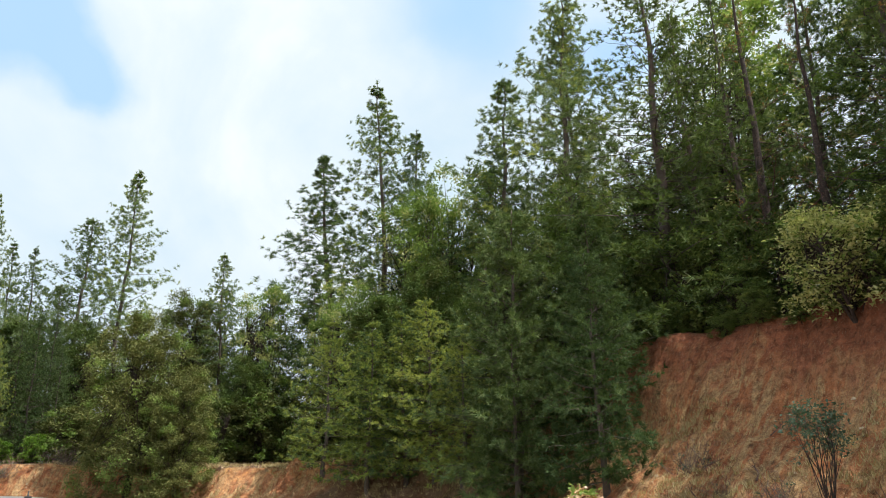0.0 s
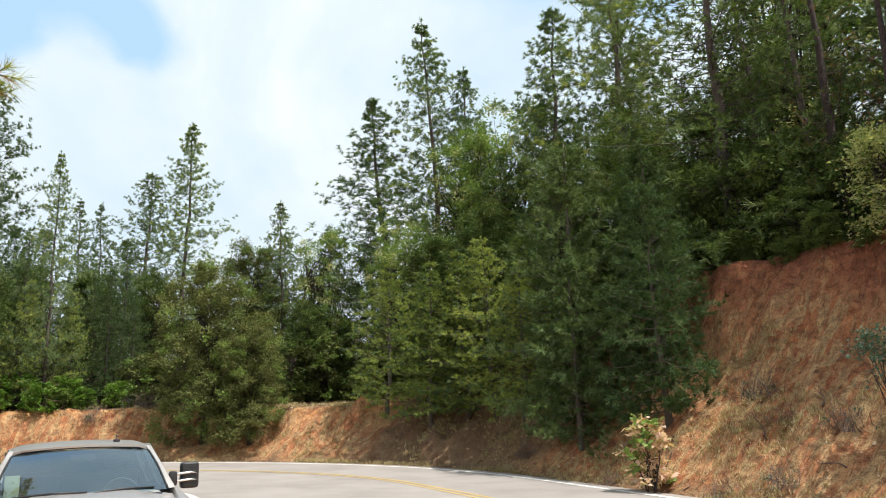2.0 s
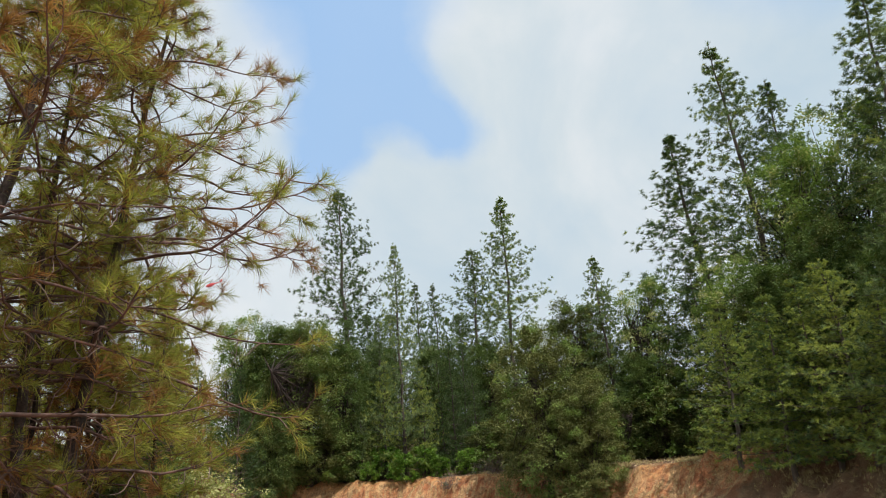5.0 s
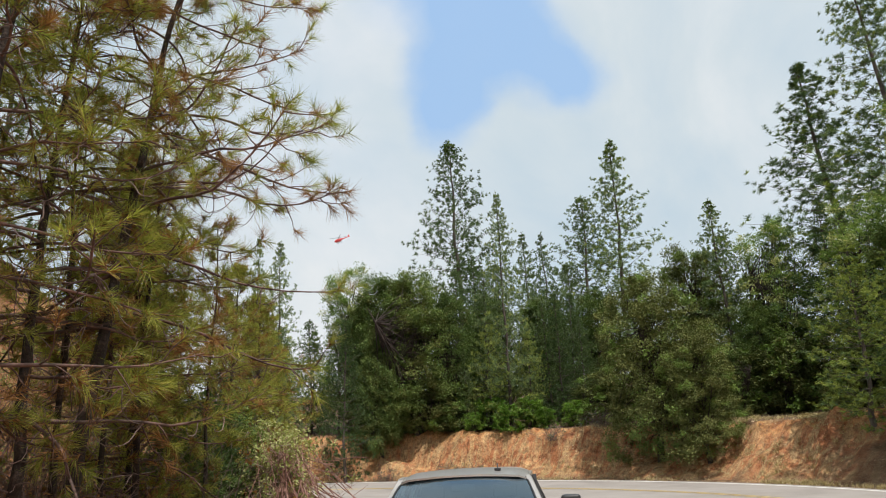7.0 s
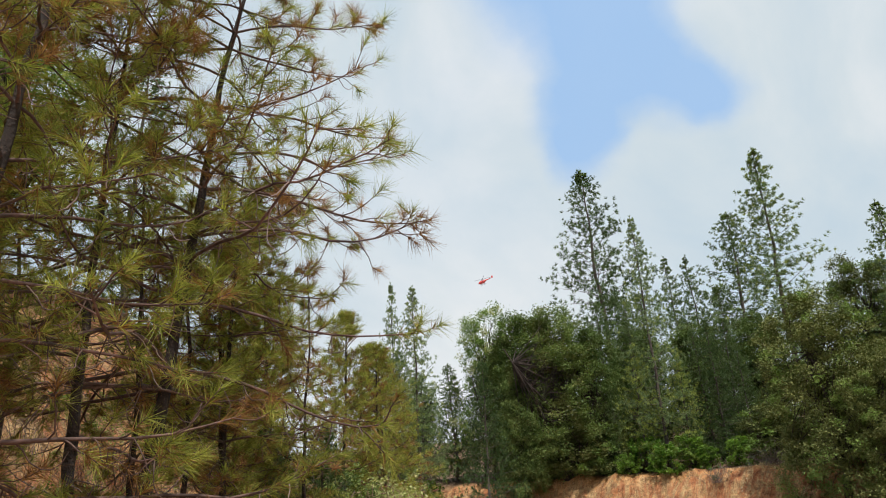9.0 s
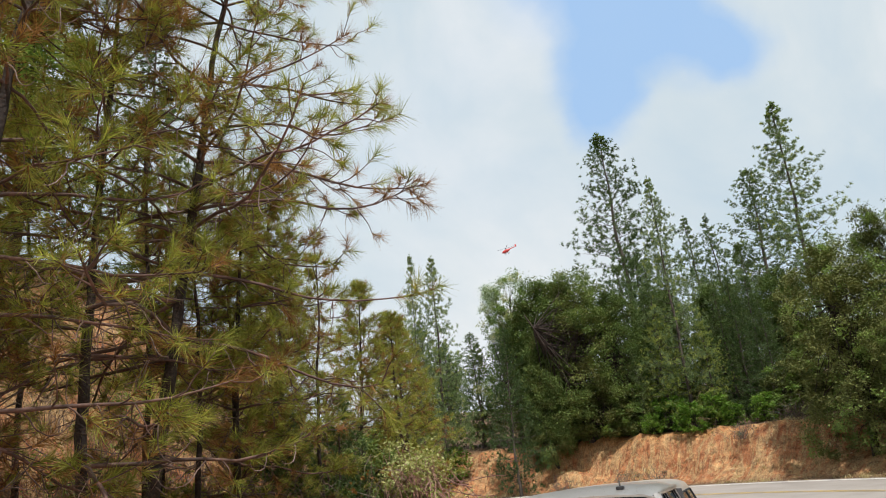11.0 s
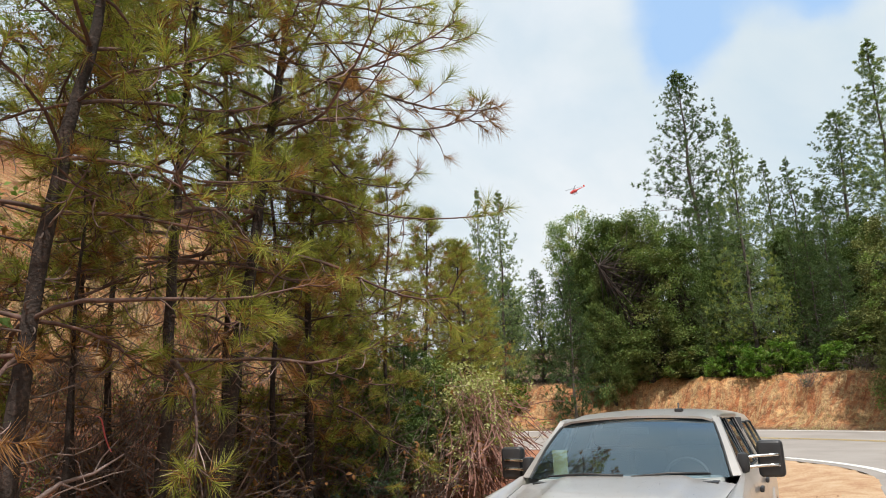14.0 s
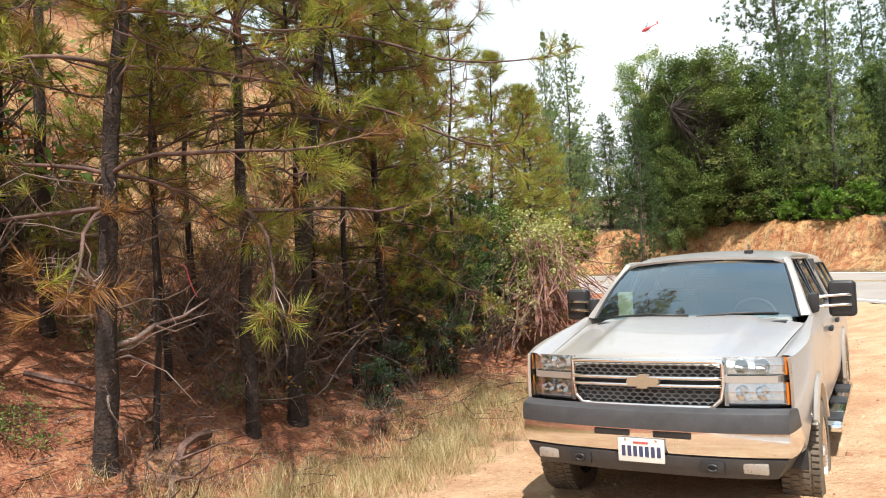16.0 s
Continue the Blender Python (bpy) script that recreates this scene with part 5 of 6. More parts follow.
# the last three oaks are added behind the young conifers to shade the bank
for k, (x, y, top, wide) in enumerate([(-7.9, 31.2, 10.6, 0.95), (-5.4, 30.8, 12.2, 1.0), (-7.0, 29.9, 9.4, 0.75), (-6.8, 31.2, 12.2, 1.0), (-3.6, 31.5, 10.9, 0.8), (-6.6, 31.6, 8.4, 0.9), (10.2, 27.6, 8.6, 0.9), (9.0, 27.0, 6.4, 0.9), (1.2, 36.0, 11.4, 1.0), (-2.2, 36.5, 11.8, 1.0), (4.0, 35.5, 11.2, 1.0), (16.8, 15.4, 12.0, 0.9), (15.4, 18.8, 11.5, 0.9), (14.6, 22.0, 11.0, 0.9)]):
    put(deep_oaks, k, x, y, top, turn=k * 70, wide=wide)
for k, (x, y, top, wide) in enumerate([(-1.8, 31.0, 9.4, 0.8), (0.2, 31.2, 8.6, 0.8), (1.8, 31.6, 10.2, 0.8), (-2.9, 30.8, 7.6, 0.7), (3.0, 32.0, 9.0, 0.8), (-11.6, 33.5, 9.5, 0.8)]):
    put(young + thick_pines, k, x, y, top, turn=k * 70, wide=wide)
for k, (x, y, top, wide) in enumerate([(17.5, 23.8, 17.0, 0.9), (20.1, 23.4, 19.0, 0.9), (11.7, 28.6, 12.6, 1.0), (-9.2, 32.5, 13.2, 0.9), (16.2, 20.5, 10.8, 1.0), (19, 13.5, 14, 1.0), (16.2, 17.5, 9.6, 1.0), (13.8, 24.0, 11.8, 1.0)]):
    put(light_oaks, k, x, y, top, turn=k * 58, wide=wide)

# the wood behind them
rng = random.Random(5)
for k in range(12):
    x, y = -22 + 40 * (k + rng.random()) / 12, rng.uniform(40, 54)
    far = math.hypot(x, y + 7)
    put(thick_pines if k % 3 else light_oaks, k, x, y, 1.9 + far * rng.uniform(0.14, 0.195), turn=rng.uniform(0, 360), wide=1.15, label="green tree deep in the wood behind the road")
for k in range(10):
    x, y = rng.uniform(21, 29), 8 + 15 * (k + rng.random()) / 10
    put((firs, thick_pines, light_oaks, oaks)[k % 4], k, x, y, tall=rng.uniform(11, 17), turn=rng.uniform(0, 360), wide=1.1, label="shaded tree in the wood on top of the cut bank")
for k in range(20):
    x = -16 + 30 * (k + rng.random()) / 20
    y = 28.6 + rng.uniform(0, 2.2) + (1.2 if abs(x - 6) < 4 else 0)
    if -13.0 < x < 2.6:
        continue
    put(shrubs, k, x, y, tall=rng.uniform(1.6, 3.6), turn=rng.uniform(0, 360), wide=1.1, group="shrubs along the wood's edge")
for k, (x, y, tall) in enumerate([(-5.0, 31.0, 2.6), (-6.2, 31.0, 2.2), (-4.0, 31.2, 2.4), (-3.0, 31.4, 2.4), (3.6, 30.6, 2.4)]):
    put(shrubs, k, x, y, tall=tall, turn=k * 55, wide=1.2, group="shrubs along the wood's edge")
for k in range(14):
    q = 0.05 + 1.0 * (k + rng.random()) / 14
    d = rng.uniform(4.5, 7.5)
    put(shrubs, k, -9 + (20.5 + d) * math.cos(q), 11 + (16.5 + d) * math.sin(q), tall=rng.uniform(2.0, 3.6), turn=rng.uniform(0, 360), group="shrubs along the wood's edge")
for k in range(16):
    put(crest_shrubs, k, rng.uniform(18.6, 20.5), -9 + 20 * (k + rng.random()) / 16, tall=rng.uniform(1.8, 4.2), turn=rng.uniform(0, 360), group="shrubs along the wood's edge")
for k, (x, y, tall) in enumerate([(-0.9, 29.8, 1.4), (0.9, 29.9, 1.0), (-2.6, 29.9, 0.9), (2.1, 29.8, 1.2), (3.0, 30.0, 0.8), (-12, 29.6, 1.6), (-1.8, 30.6, 1.6), (0.2, 30.5, 1.5)]):
    put(bright_shrubs, k, x, y, tall=tall, turn=k * 50, group="bright shrubs on the bank")

for k, (x, y, tall) in enumerate([(24.0, -6.0, 14), (25.5, -2.0, 16), (24.5, 1.5, 15), (26.5, 4.5, 17), (24.2, 6.0, 15), (28.0, 0.0, 17), (23.8, -9.5, 14)]):
    put((thick_pines, tall_pines, light_oaks)[k % 3], k, x, y, tall=tall, turn=k * 49, wide=1.1, label="tree in the wood behind the top of the cut bank")

# on and above the cut bank
rng = random.Random(23)
for k in range(16):
    y = -5 + 15 * (k + rng.random()) / 16
    put(crest_shrubs, k, 17.85 + rng.uniform(0, 0.8), y, tall=rng.uniform(0.6, 1.3), turn=rng.uniform(0, 360), wide=1.3, label="low dark shrub hanging over the edge of the cut bank", group="shrubs over the cut bank")
pale = broadleaf(121, 3.6, 2.6, 330, 0.14, [M_MANZANITA, M_OAK_BRIGHT], "pale-leaved manzanita leaning over the cut bank", name="manzanita", low=0.10, per=26, trunks=4, trunk_r=0.07, category="shrub")
for k, (x, y, tall, wide) in enumerate([(17.9, 2.5, 3.0, 1.1), (18.2, -0.6, 3.0, 1.2)]):
    put([pale], 0, x, y, tall=tall, turn=k * 100, wide=wide)
bare = pine(131, 15, 2.4, 0.15, 16, 5, (3, 0.2, 0.03, 1.0), [M_NEEDLE_DARK, M_NEEDLE_RUST], "half-dead pine with bare grey branches above the bank", rust=0.5, trunk_r=0.22, dead=70, gap=0.3, sub=2, bark=M_BARK)
for k, (x, y, top) in enumerate([(19.9, 5.5, 19.5), (18.9, 3.2, 17.0), (18.6, 0.6, 17.0), (20.5, -2.0, 18.0)]):
    put([bare], 0, x, y, top, turn=k * 75)
put([broadleaf(141, 2.3, 0.95, 60, 0.085, [M_BLUE_SHRUB], "grey-green shrub with bare red stems on the cut bank", name="manzanita", low=0.6, per=20, trunks=2, trunk_r=0.022, category="shrub", lobe_count=20, tight=1.3)], 0, 13.55, 1.4, tall=2.3)
put([broadleaf(142, 1.35, 0.62, 60, 0.13, [M_PINK, M_OAK_BRIGHT], "small shrub with pinkish new leaves at the foot of the bank", name="shrub", low=0.1, per=14, trunks=4, trunk_r=0.02, category="shrub")], 0, 11.95, 6.3, tall=1.85)

# near pines beside the pull-out
MID = (24, 0.27, 0.015, 1.15)
TWO = [M_NEEDLE_GREEN, M_NEEDLE_RUST]
DRY = "drought-stressed pine with rust and yellow-green needles beside the gravel lot"
near_a = dry_pine(201, 8.6, 2.4, 0.24, 15, DRY, 0.088, (0.98, 0.53))
near_b = dry_pine(202, 8.2, 2.3, 0.28, 14, DRY, 0.064, (0.33, 0.08))
near_d = dry_pine(209, 8.8, 2.6, 0.56, 10, DRY, 0.07, (0.2, 0.2))
near_c = dry_pine(207, 9.2, 3.3, 0.31, 19, DRY, 0.09, (1.02, 0.51))
g = Geo()
spur = [(0.04, 0.05, 1.02), (0.06, 0.28, 1.06), (0.02, 0.50, 1.16), (0.10, 0.74, 1.22), (0.16, 0.98, 1.36)]
g.tube(spur, [0.026, 0.022, 0.018, 0.013, 0.006], 7)
g.tube([spur[2], (0.16, 0.60, 1.10), (0.22, 0.78, 1.16)], [0.011, 0.008, 0.003], 5)
g.tube([spur[3], (0.04, 0.86, 1.34), (0.06, 1.0, 1.48)], [0.009, 0.006, 0.003], 5)
part("dead_bough", g.mesh("dead bough", [M_CURL], True), near_a, "bleached dead bough")
mids = [pine(211 + k, 9, 2.2, 0.10, 26, 6, MID, TWO, DRY, rust=0.14, shape=0.6, trunk_r=0.09, bark=M_BARK, dead=20, gap=0.08, sub=2, sides=8) for k in range(2)]
for p, x, y, tall in ((near_a, -3.95, -1.27, 8.6), (near_b, -3.95, 0.35, 8.2), (near_c, -3.93, 0.95, 9.2)):
    put([p], 0, x, y, tall=tall)
put([near_b], 0, -5.7, -3.4, tall=9.0, turn=140)
put([near_a], 0, -6.9, -2.2, tall=8.0, turn=200)
put([near_d], 0, -6.0, -0.5, tall=8.8, turn=250)
put([near_b], 0, -4.3, 3.0, tall=6.6, turn=60)
for k, (x, y, tall) in enumerate([(-12.5, 0.0, 7.5), (-13.0, 6.5, 8.0)]):
    put(light_oaks, k, x, y, tall=tall, turn=k * 90, wide=1.2, label="green leafy tree on the slope above the pines")
for k, (x, y, tall) in enumerate([(-14.0, 3.0, 9.0), (-12.5, 10.0, 9.0), (-15.0, -2.0, 9.0), (-13.4, 0.8, 9.0), (-13.0, -2.0, 9.5), (-12.0, -5.0, 9.0)]):
    put(thick_pines, k, x, y, tall=tall, turn=k * 70, label="green pine on the slope above the lot")
for k, (x, y, tall, wide) in enumerate([(-4.6, 3.4, 5.4, 1.0), (-5.4, 5.6, 5.3, 1.05), (-5.3, 8.0, 5.2, 1.1), (-5.5, 10.3, 5.0, 1.2), (-6.3, 12.4, 5.0, 1.2), (-7.8, 8.0, 5.8, 1.1), (-7.2, -6.0, 10.0, 1.0), (-9.5, 11.5, 7.0, 1.1), (-8.8, -4.2, 7.5, 1.0)]):
    put(mids, k, x, y, tall=tall, turn=k * 67, wide=wide)
thin = pine(221, 6.5, 1.2, 0.48, 10, 4, (20, 0.2, 0.008, 1.0), TWO, "thin suppressed pine sapling in the undergrowth", rust=0.25, trunk_r=0.045, bark=M_BARK, dead=22, gap=0.25, sub=2, sides=7)
for k, (x, y, tall) in enumerate([(-4.05, -0.7, 4.2), (-4.5, 1.7, 6.5), (-4.3, 2.4, 6.0), (-5.0, 0.2, 5.5), (-5.4, 3.0, 6.0), (-6.5, -0.8, 6.0), (-4.2, 4.6, 5.5), (-5.0, -1.9, 5.8), (-6.2, -2.4, 5.5), (-7.0, -0.4, 5.0), (-6.0, 1.4, 6.2)]):
    put([thin], 0, x, y, tall=tall, turn=k * 45)


# ---- undergrowth ----
def brush(seed, spread, tall, twigs, mats, label, name, leafy=0, leaf=0.06, stem=0.010, upright=1.0, category="brush", kind=""):
    """A tangle of thin stems that fork, with or without leaves."""
    rng = random.Random(seed)
    g, green = Geo(), Geo()
    for _ in range(twigs):
        foot = Vector((rng.gauss(0, spread * 0.4), rng.gauss(0, spread * 0.4), -0.05))
        line = bent_line(rng, foot, (rng.gauss(0, 0.6), rng.gauss(0, 0.6), upright), tall * rng.uniform(0.5, 1.1), 6, 0.22)
        r = stem * rng.uniform(0.5, 1.3)
        g.tube(line, [r * (1 - 0.8 * i / 6) + 0.0015 for i in range(7)], 3, 0)
        for _ in range(3):
            p = line[rng.randint(2, 6)]
            t = bent_line(rng, p, (rng.gauss(0, 1), rng.gauss(0, 1), rng.gauss(0.3, 0.7)), tall * rng.uniform(0.12, 0.35), 3, 0.3)
            g.tube(t, [r * 0.5, r * 0.4, r * 0.3, 0.0015], 3, 0)
            if rng.random() < leafy:
                leaves(green, rng, t[-1], tall * 0.09, 9, leaf, 0)
    ob = new(name)
    tagged(part("stem_tangle", g.mesh("brush", mats[:1]), ob), kind="stuff")
    tagged(part("foliage", green.mesh("brush leaves", mats[1:]), ob), kind="stuff")
    ob["tall"] = tall
    return tagged(ob, label, category, kind=kind)


dead_brush = [brush(301 + k, 1.0, 1.9, 46, [M_DEAD, M_NEEDLE_RUST], "tangle of dead grey-brown brush under the pines", "dead_brush", 0.15, 0.07) for k in range(3)]
green_brush = [brush(311 + k, 0.9, 1.5, 34, [M_TWIG, M_OAK_BRIGHT], "straggling green-leaved brush under the pines", "undergrowth_shrub", 0.9, 0.075) for k in range(2)]
rng = random.Random(9)
for k in range(18):
    x, y = rng.uniform(-9.5, -6.2), -4.5 + 17 * (k + rng.random()) / 18
    put(dead_brush, k, x, y, tall=rng.uniform(0.8, 1.7), turn=rng.uniform(0, 360), group="dead brush under the pines")
for k in range(18):
    x, y = rng.uniform(-9.5, -6.2), -4 + 17 * (k + rng.random()) / 18
    put(green_brush, k, x, y, tall=rng.uniform(0.8, 1.6), turn=rng.uniform(0, 360), group="green brush under the pines")
for k in range(10):
    x, y = rng.uniform(-9.5, -7.0), -5 + 5 * (k + rng.random()) / 10
    put(dead_brush if k % 2 else green_brush, k, x, y, tall=rng.uniform(2.2, 3.4), turn=rng.uniform(0, 360), label="tall tangled brush on the slope behind the pines", group="brush on the slope")
for k in range(26):
    put(dead_brush, k, rng.uniform(-6.2, -4.4), 0.6 + 7.5 * (k + rng.random()) / 26, tall=rng.uniform(1.3, 2.2), turn=rng.uniform(0, 360), group="dead brush under the pines")
for k in range(14):
    put(dead_brush, k, rng.uniform(-4.9, -3.4), -4.2 + 7.5 * (k + rng.random()) / 14, tall=rng.uniform(0.35, 0.7), turn=rng.uniform(0, 360), wide=1.5, label="low tangle of dead twigs on the needle litter", group="dead brush under the pines")
thicket = [brush(341 + k, 1.1, 1.8, 90, [M_TWIG, M_OAK_BRIGHT], "dense thicket of thin dark stems with few leaves", "thicket", 0.3, 0.04, 0.006) for k in range(2)]
for k in range(14):
    put(thicket, k, rng.uniform(-8.5, -6.4), -3.2 + 9.5 * (k + rng.random()) / 14, tall=rng.uniform(0.8, 1.4), turn=rng.uniform(0, 360), group="thickets under the pines")
for k in range(7):
    put(green_brush, k, rng.uniform(-6.0, -4.3), -4.2 + 7.5 * (k + rng.random()) / 7, tall=rng.uniform(0.4, 0.8), turn=rng.uniform(0, 360), label="low green sprouts on the needle litter", group="green brush under the pines")
litter = Geo()
for k in range(1700):
    x, y = rng.uniform(-7.0, -2.9), rng.uniform(-4.8, 6.0)
    q = rng.uniform(0, 6.283)
    z = height_at(x, y) + rng.uniform(0.01, 0.05)
    line = bent_line(rng, (x, y, z), (math.cos(q), math.sin(q), rng.gauss(0.05, 0.12)), rng.uniform(0.15, 0.75), 4, 0.16)
    r = rng.uniform(0.002, 0.007)
    litter.tube(line, [r, r, r * 0.8, r * 0.6, r * 0.3], 3, rng.randint(0, 1))
tagged(new("twig_litter", litter.mesh("twig litter", [M_DEAD, M_TWIG])), "fallen twigs scattered over the red needle litter", "twigs", kind="stuff")
low_green = broadleaf(321, 0.75, 0.5, 90, 0.04, [M_BLUE_SHRUB, M_OAK_DEEP], "low dark grey-green shrub at the edge of the dry grass", name="shrub", low=0.05, per=30, trunks=3, trunk_r=0.012, category="shrub")
for k, (x, y, tall) in enumerate([(-3.9, 2.3, 0.6), (-4.25, 3.1, 0.65), (-4.2, 4.2, 0.85)]):
    put([low_green], 0, x, y, tall=tall, turn=k * 80, wide=1.1)
side_shrub = broadleaf(322, 2.6, 1.15, 170, 0.06, [M_OAK_DEEP], "dark green leafy shrub behind the brush pile", name="shrub", low=0.12, per=60, trunks=4, trunk_r=0.03, category="shrub", lobe_count=20, tight=0.9)
for k, (x, y, tall) in enumerate([(-4.75, 7.1, 2.5), (-4.6, 5.7, 1.8)]):
    put([side_shrub], 0, x, y, tall=tall, turn=k * 110)

# cut limbs with pale leaves, heaped beside the lot
heap = new("brush_pile")
heap.matrix_basis = pose(-3.75, 7.3, height_at(-3.75, 7.3))
for k in range(170):
    g, sprig = Geo(), Geo()
    top = Vector((rng.gauss(-0.12, 0.17), rng.gauss(0, 0.45), rng.uniform(1.2, 2.45)))
    line = bent_line(rng, top, (rng.gauss(0.36, 0.28), rng.gauss(-0.15, 0.35), -1.0), top.z * rng.uniform(0.6, 1.0), 7, 0.13, 0.03)
    line = [Vector((p.x, p.y, max(p.z, 0.03))) for p in line]
    g.tube(line, [0.0035 + 0.008 * (i / 7) ** 0.6 for i in range(8)], 4, 0)
    for j in range(0, 7):
        p = line[j]
        if rng.random() < 0.8:
            t = bent_line(rng, p, (rng.gauss(-0.2, 0.8), rng.gauss(0, 0.8), rng.gauss(0.5, 0.6)), rng.uniform(0.15, 0.5), 3, 0.25, 0.0)
            sprig.tube(t, [0.005, 0.004, 0.0035, 0.002], 3, 0)
            p = t[-1]
        if rng.random() < (0.85 if j < 2 else 0.45 if p.x < -0.02 else 0.10):
            leaves(sprig, rng, p, 0.10, 16, 0.065, 1)
    bough = part("cut_branch", g.mesh("cut branch", [M_PILE_WOOD]), heap)
    if sprig.f:
        tagged(part("foliage", sprig.mesh("cut foliage", [M_PILE_WOOD, M_MANZANITA]), bough), kind="stuff")
tagged(heap, "heap of cut red-stemmed limbs with pale green leaves beside the lot", "brush pile")


def grass(name, label, places, blades, tall, seed, w=0.004):
    """Dry blades over a stretch of ground, too many to count."""
    rng = random.Random(seed)
    g = Geo()
    for x, y in places:
        z = height_at(x, y) - 0.01
        for _ in range(blades):
            a, q, h = rng.gauss(0, 0.05), rng.uniform(0, 6.283), tall * rng.uniform(0.4, 1.2)
            b = rng.gauss(0, 0.05)
            lean = rng.uniform(0.2, 1.4) * h
            n = len(g.v)
            ox, oy = w * math.sin(q), -w * math.cos(q)
            g.v.extend((Vector((x + a - ox, y + b - oy, z)), Vector((x + a + ox, y + b + oy, z)), Vector((x + a + lean * math.cos(q), y + b + lean * math.sin(q), z + h))))
            g.f.append((n, n + 1, n + 2))
            g.m.append(0)
    return tagged(new(name, g.mesh(name, [M_GRASS])), label, "grass", kind="stuff")


rng = random.Random(17)
places = []
while len(places) < 2300:
    x, y = rng.uniform(-4.4, -1.6), rng.uniform(-4.0, 10.5)
    edge = -2.75 + 0.25 * math.sin(1.3 * y) - 0.03 * y
    if abs(x - edge) < abs(rng.gauss(0, 0.55)) and not (x > -1.9 and y > -0.5):
        places.append((x, y))
grass("dry_grass", "dry straw-coloured grass along the edge of the gravel lot", places, 14, 0.19, 3, 0.003)
places = []
while len(places) < 5200:
    x, y = rng.uniform(-12, 17.5), rng.uniform(-4, 30)
    d = float(beyond(x, y, 20.5, 16.5))
    if 0.5 < d < 5.0 and (x > 8 or rng.random() < 0.3) and math.sin(2.1 * x + 0.7 * y) + math.sin(1.3 * y - 0.8 * x) + rng.gauss(0, 0.8) > 0.1:
        places.append((x, y))
grass("bank_grass", "sparse dry grass on the face of the road bank", places, 9, 0.15, 4, 0.009)
dry_bush = brush(331, 0.5, 0.9, 60, [M_DEAD, M_BLUE_SHRUB], "grey-brown dry bush at the foot of the road bank", "dry_bush", 0.12, 0.06, 0.006)
for k, (x, y, tall) in enumerate([(-3.6, 27.9, 1.0), (-2.4, 28.0, 0.9), (-6.5, 28.2, 0.8), (1.2, 28.4, 0.9), (3.2, 28.6, 1.0), (12.6, 3.2, 0.6), (14.0, 2.6, 0.7), (13.3, -2.6, 0.9), (15.0, 5.6, 0.8), (14.4, 4.4, 0.5), (12.3, 4.6, 0.4), (16.2, 3.4, 0.5), (12.2, 8.0, 0.5), (12.8, 12.6, 0.6)]):
    put([dry_bush], 0, x, y, tall=tall, turn=k * 60, wide=1.3)

# fallen branches on the bank
g = Geo()
stick = new("fallen_branch")
line = bent_line(rng, (0, 0, 0.06), (1, 0, 0.05), 1.6, 8, 0.14)
g.tube(line, [0.035 * (1 - 0.8 * i / 8) + 0.004 for i in range(9)], 6)
for j in (3, 4, 5, 6):
    t = bent_line(rng, line[j], (rng.uniform(0, 1), rng.gauss(0, 1), 0.5), 0.5, 4, 0.2)
    g.tube(t, [0.014, 0.011, 0.009, 0.006, 0.003], 5)
part("bough", g.mesh("fallen branch", [M_TWIG]), stick)
tagged(stick, "dark fallen branch on the bare earth bank", "branch")


def on_slope(x, y, turn, s=1.0, up=0.02):
    """A pose that lies on the ground, whatever its slope."""
    e = 0.4
    dx, dy = height_at(x + e, y) - height_at(x - e, y), height_at(x, y + e) - height_at(x, y - e)
    normal = Vector((-dx, -dy, 2 * e)).normalized()
    lie = normal.to_track_quat("Z", "Y").to_matrix().to_4x4()
    return Matrix.Translation((x, y, height_at(x, y) + up)) @ lie @ pose(0, 0, 0, 0, 0, turn) @ Matrix.Scale(s, 4)


for k, (x, y, turn, s) in enumerate([(12.5, -0.4, 70, 1.2), (12.7, 0.3, 110, 1.1), (12.9, 0.0, 80, 0.9), (12.4, -1.0, 100, 1.1), (12.8, -1.2, 95, 1.2), (14.6, 3.6, 100, 0.5), (13.8, 4.6, 80, 0.5), (15.2, 2.2, 95, 0.6), (15.9, 4.0, 60, 0.35), (16.6, 2.8, 130, 0.4), (14.9, 5.2, 20, 0.3), (13.1, 2.2, 150, 0.4), (13.6, 0.2, 30, 0.5), (12.2, 5.6, 60, 0.3),
                                     (-4.0, -0.2, 200, 1.0), (-5.2, 0.6, 20, 1.0), (-5.2, -1.2, 300, 0.6)]):
    m = on_slope(x, y, turn, s)
    if k == 0:
        stick.matrix_basis = m
    else:
        copy_thing(stick, m)

# pink marking ribbon tied to a twig in the brush
rows = [[(0.03 * math.sin(5 * v) + 0.02 * v, 0.01 * math.sin(9 * v) + s, -0.34 * v + 0.05 * math.sin(4 * v)) for s in (-0.02, 0.02)] for v in np.linspace(0, 1, 12)]
ribbon = new("marking_ribbon")
part("tape", grid_mesh("ribbon", rows, M_RIBBON, 0.002), ribbon)
ribbon.matrix_basis = pose(-4.6, 0.05, 2.05, 0, -28, 30)
tagged(ribbon, "bright pink marking ribbon hanging in the brush", "ribbon")

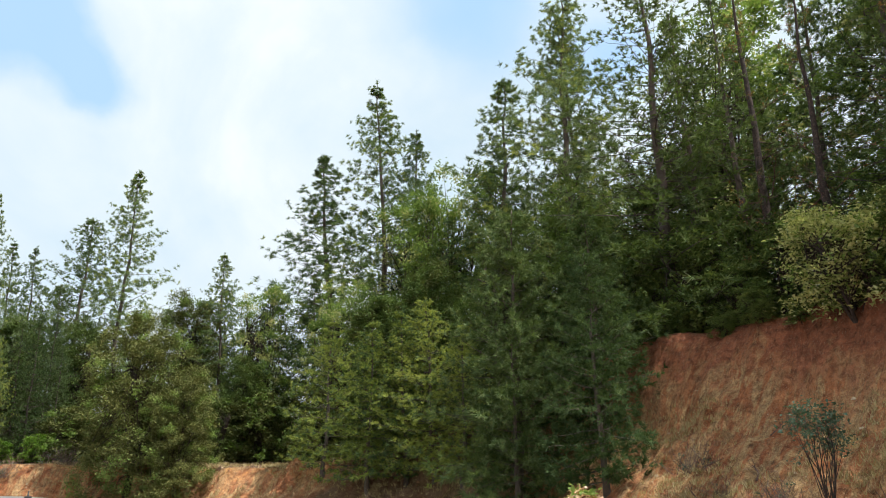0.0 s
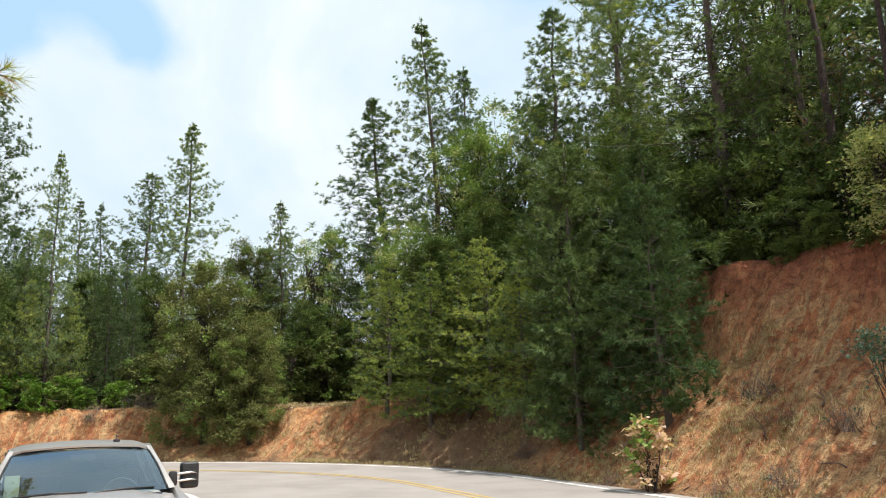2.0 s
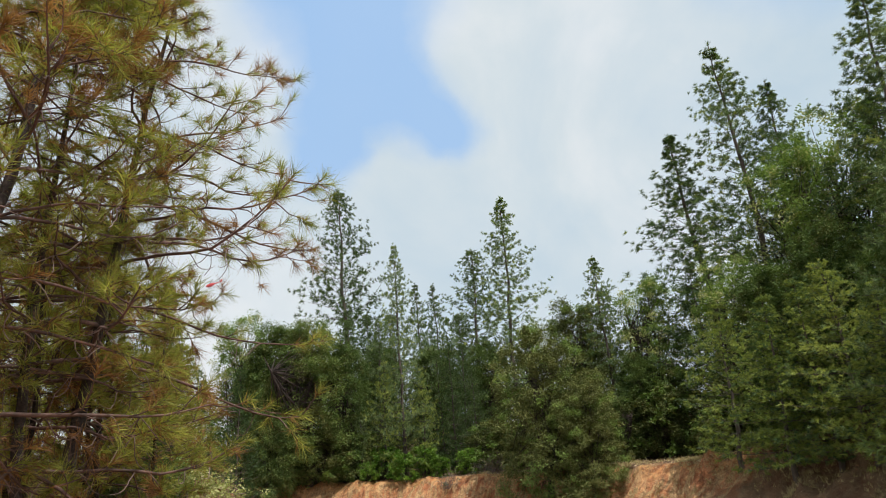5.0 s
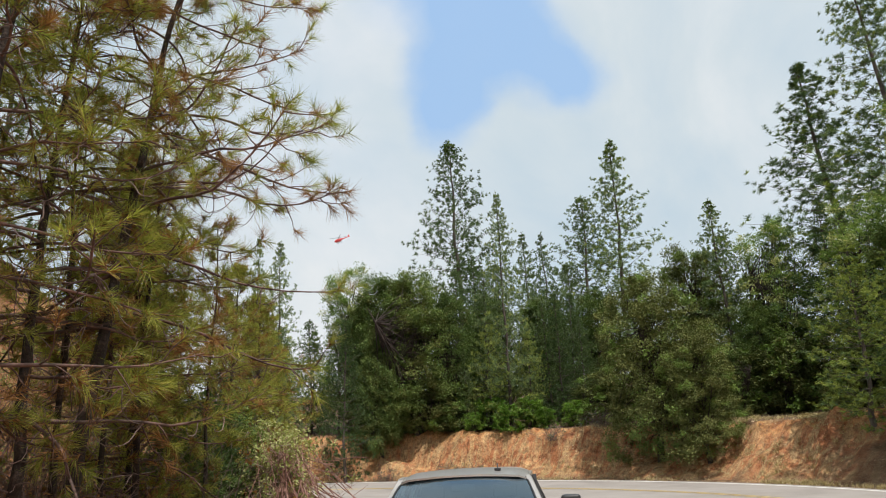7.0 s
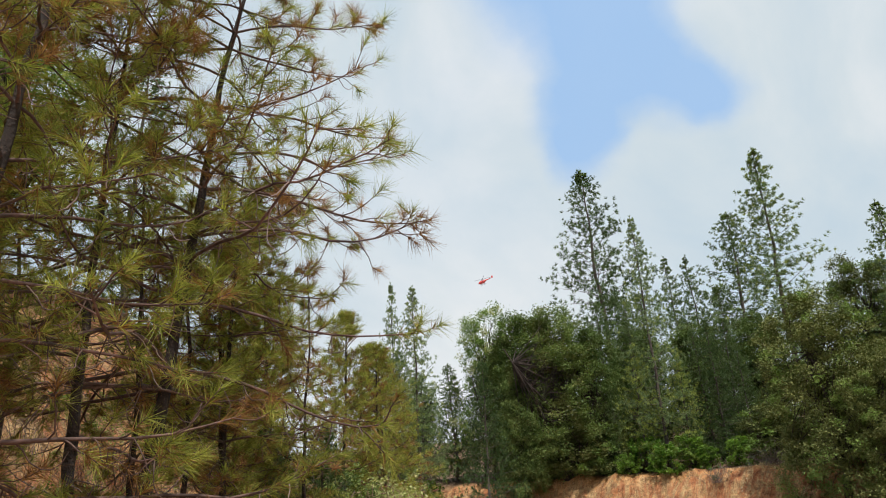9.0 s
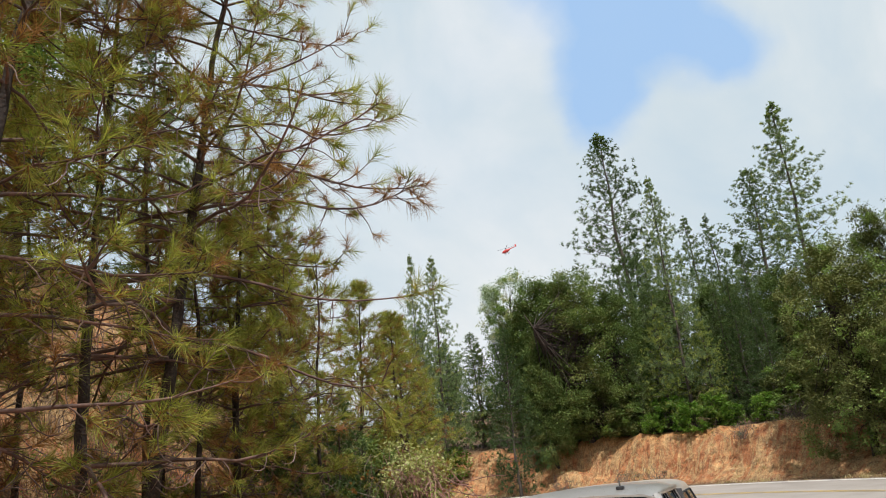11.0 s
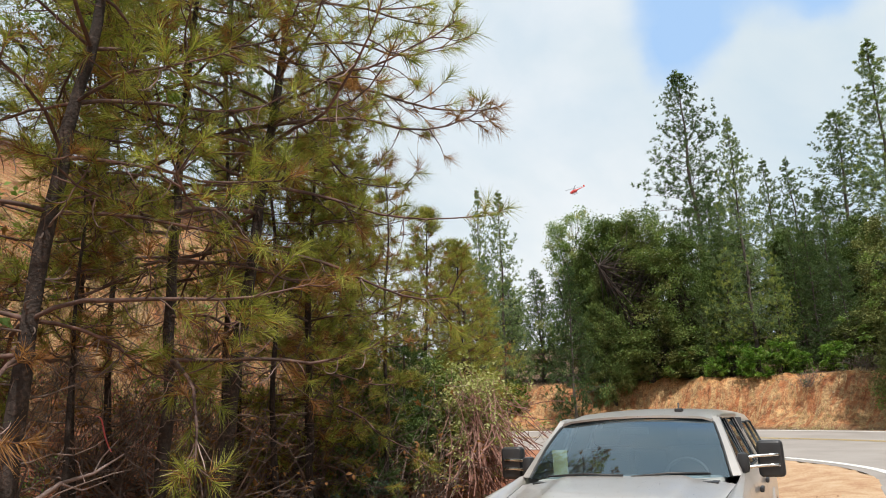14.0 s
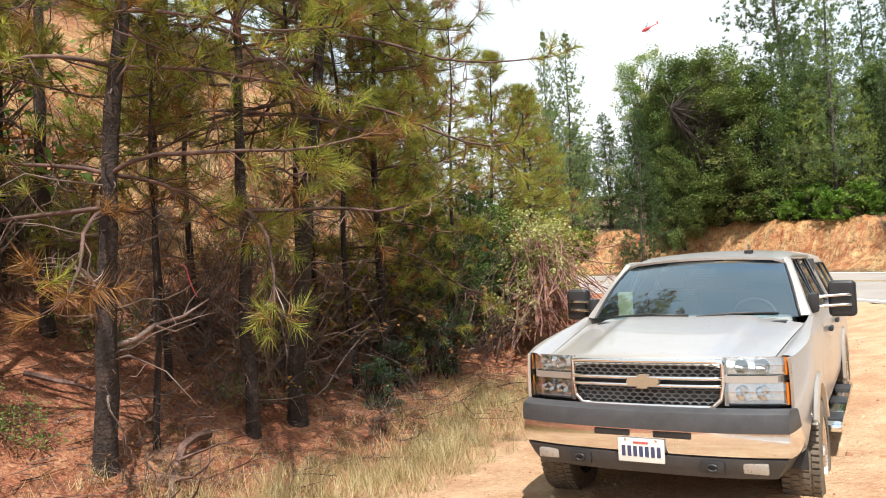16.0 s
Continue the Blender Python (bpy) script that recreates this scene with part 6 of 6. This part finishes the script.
# red helicopter over the trees
heli = tagged(new("helicopter"), "small red helicopter in flight over the trees", "helicopter")
rows = [[(x, r * w * math.cos(q), z + r * math.sin(q)) for q in np.linspace(0, 2 * math.pi, 15)] for x, r, w, z in ((-3.2, 0.05, 1, -0.1), (-2.8, 0.5, 1, -0.05), (-1.8, 0.95, 0.9, 0.05), (0.0, 1.05, 0.85, 0.15), (1.2, 0.8, 0.8, 0.3), (2.2, 0.35, 0.8, 0.5), (6.2, 0.16, 0.9, 0.75), (6.4, 0.02, 1, 0.78))]
part("fuselage", grid_mesh("fuselage", rows, M_HELI), heli)
part("tail_fin", box("tail fin", 5.7, 6.6, -0.06, 0.06, 0.5, 2.0, M_HELI, 0.04), heli)
part("rotor_mast", pipe("mast", [(0, 0, 1.1), (0, 0, 1.9)], 0.1, M_BLACK, 8), heli)
for k in range(4):
    part("rotor_blade", box("blade", 0.2, 5.6, -0.16, 0.16, 1.86, 1.90, M_BLACK, 0.01, pose(0, 0, 0, 0, 0, 90 * k + 20)), heli)
for s in (-1, 1):
    part("skid", pipe("skid", [(-2.2, s * 1.0, -1.3), (-1.8, s * 1.0, -1.5), (1.5, s * 1.0, -1.5)], 0.07, M_BLACK, 6), heli)
    for x in (-1.2, 0.8):
        part("skid_strut", pipe("strut", [(x, s * 0.6, -0.6), (x, s * 1.0, -1.5)], 0.05, M_BLACK, 6), heli)
heli.matrix_basis = pose(-116, 418, 137, 0, -14, 8)


# clods and stones
def stones(name, label, places, seed, mat, sizes):
    """Small uneven stones over a stretch of ground, too many to count."""
    rng = random.Random(seed)
    g = Geo()
    for x, y in places:
        s = rng.uniform(*sizes) * (2.2 if rng.random() < 0.06 else 1)
        z = height_at(x, y)
        a, c = rng.uniform(0, 6.283), rng.uniform(0.5, 0.9)
        ring = [Vector((x + s * math.cos(a + k * 1.257) * rng.uniform(0.7, 1.2), y + s * math.sin(a + k * 1.257) * rng.uniform(0.7, 1.2), z - 0.2 * s)) for k in range(5)]
        top = [Vector((p.x * 0.55 + x * 0.45, p.y * 0.55 + y * 0.45, z + s * c * rng.uniform(0.6, 1))) for p in ring]
        g.add(ring + top, [(k, (k + 1) % 5, 5 + (k + 1) % 5, 5 + k) for k in range(5)] + [(5, 6, 7, 8, 9)])
    return tagged(new(name, g.mesh(name, [mat])), label, "stones", kind="stuff")


places = []
while len(places) < 2600:
    x, y = rng.uniform(-12, 17), rng.uniform(-5, 29)
    d = float(beyond(x, y, 20.5, 16.5))
    if 0.55 < d < 6 and rng.random() < 1.2 / (0.4 + d * 0.5):
        places.append((x, y))
stones("bank_clods", "crumbled clods of orange earth on the bank", places, 5, M_CLOD, (0.012, 0.032))
places = [(rng.uniform(-3.2, 2.6), rng.uniform(-4, 9)) for _ in range(1500)]
stones("gravel", "loose small stones on the red gravel lot", places, 6, M_CLOD, (0.006, 0.02))
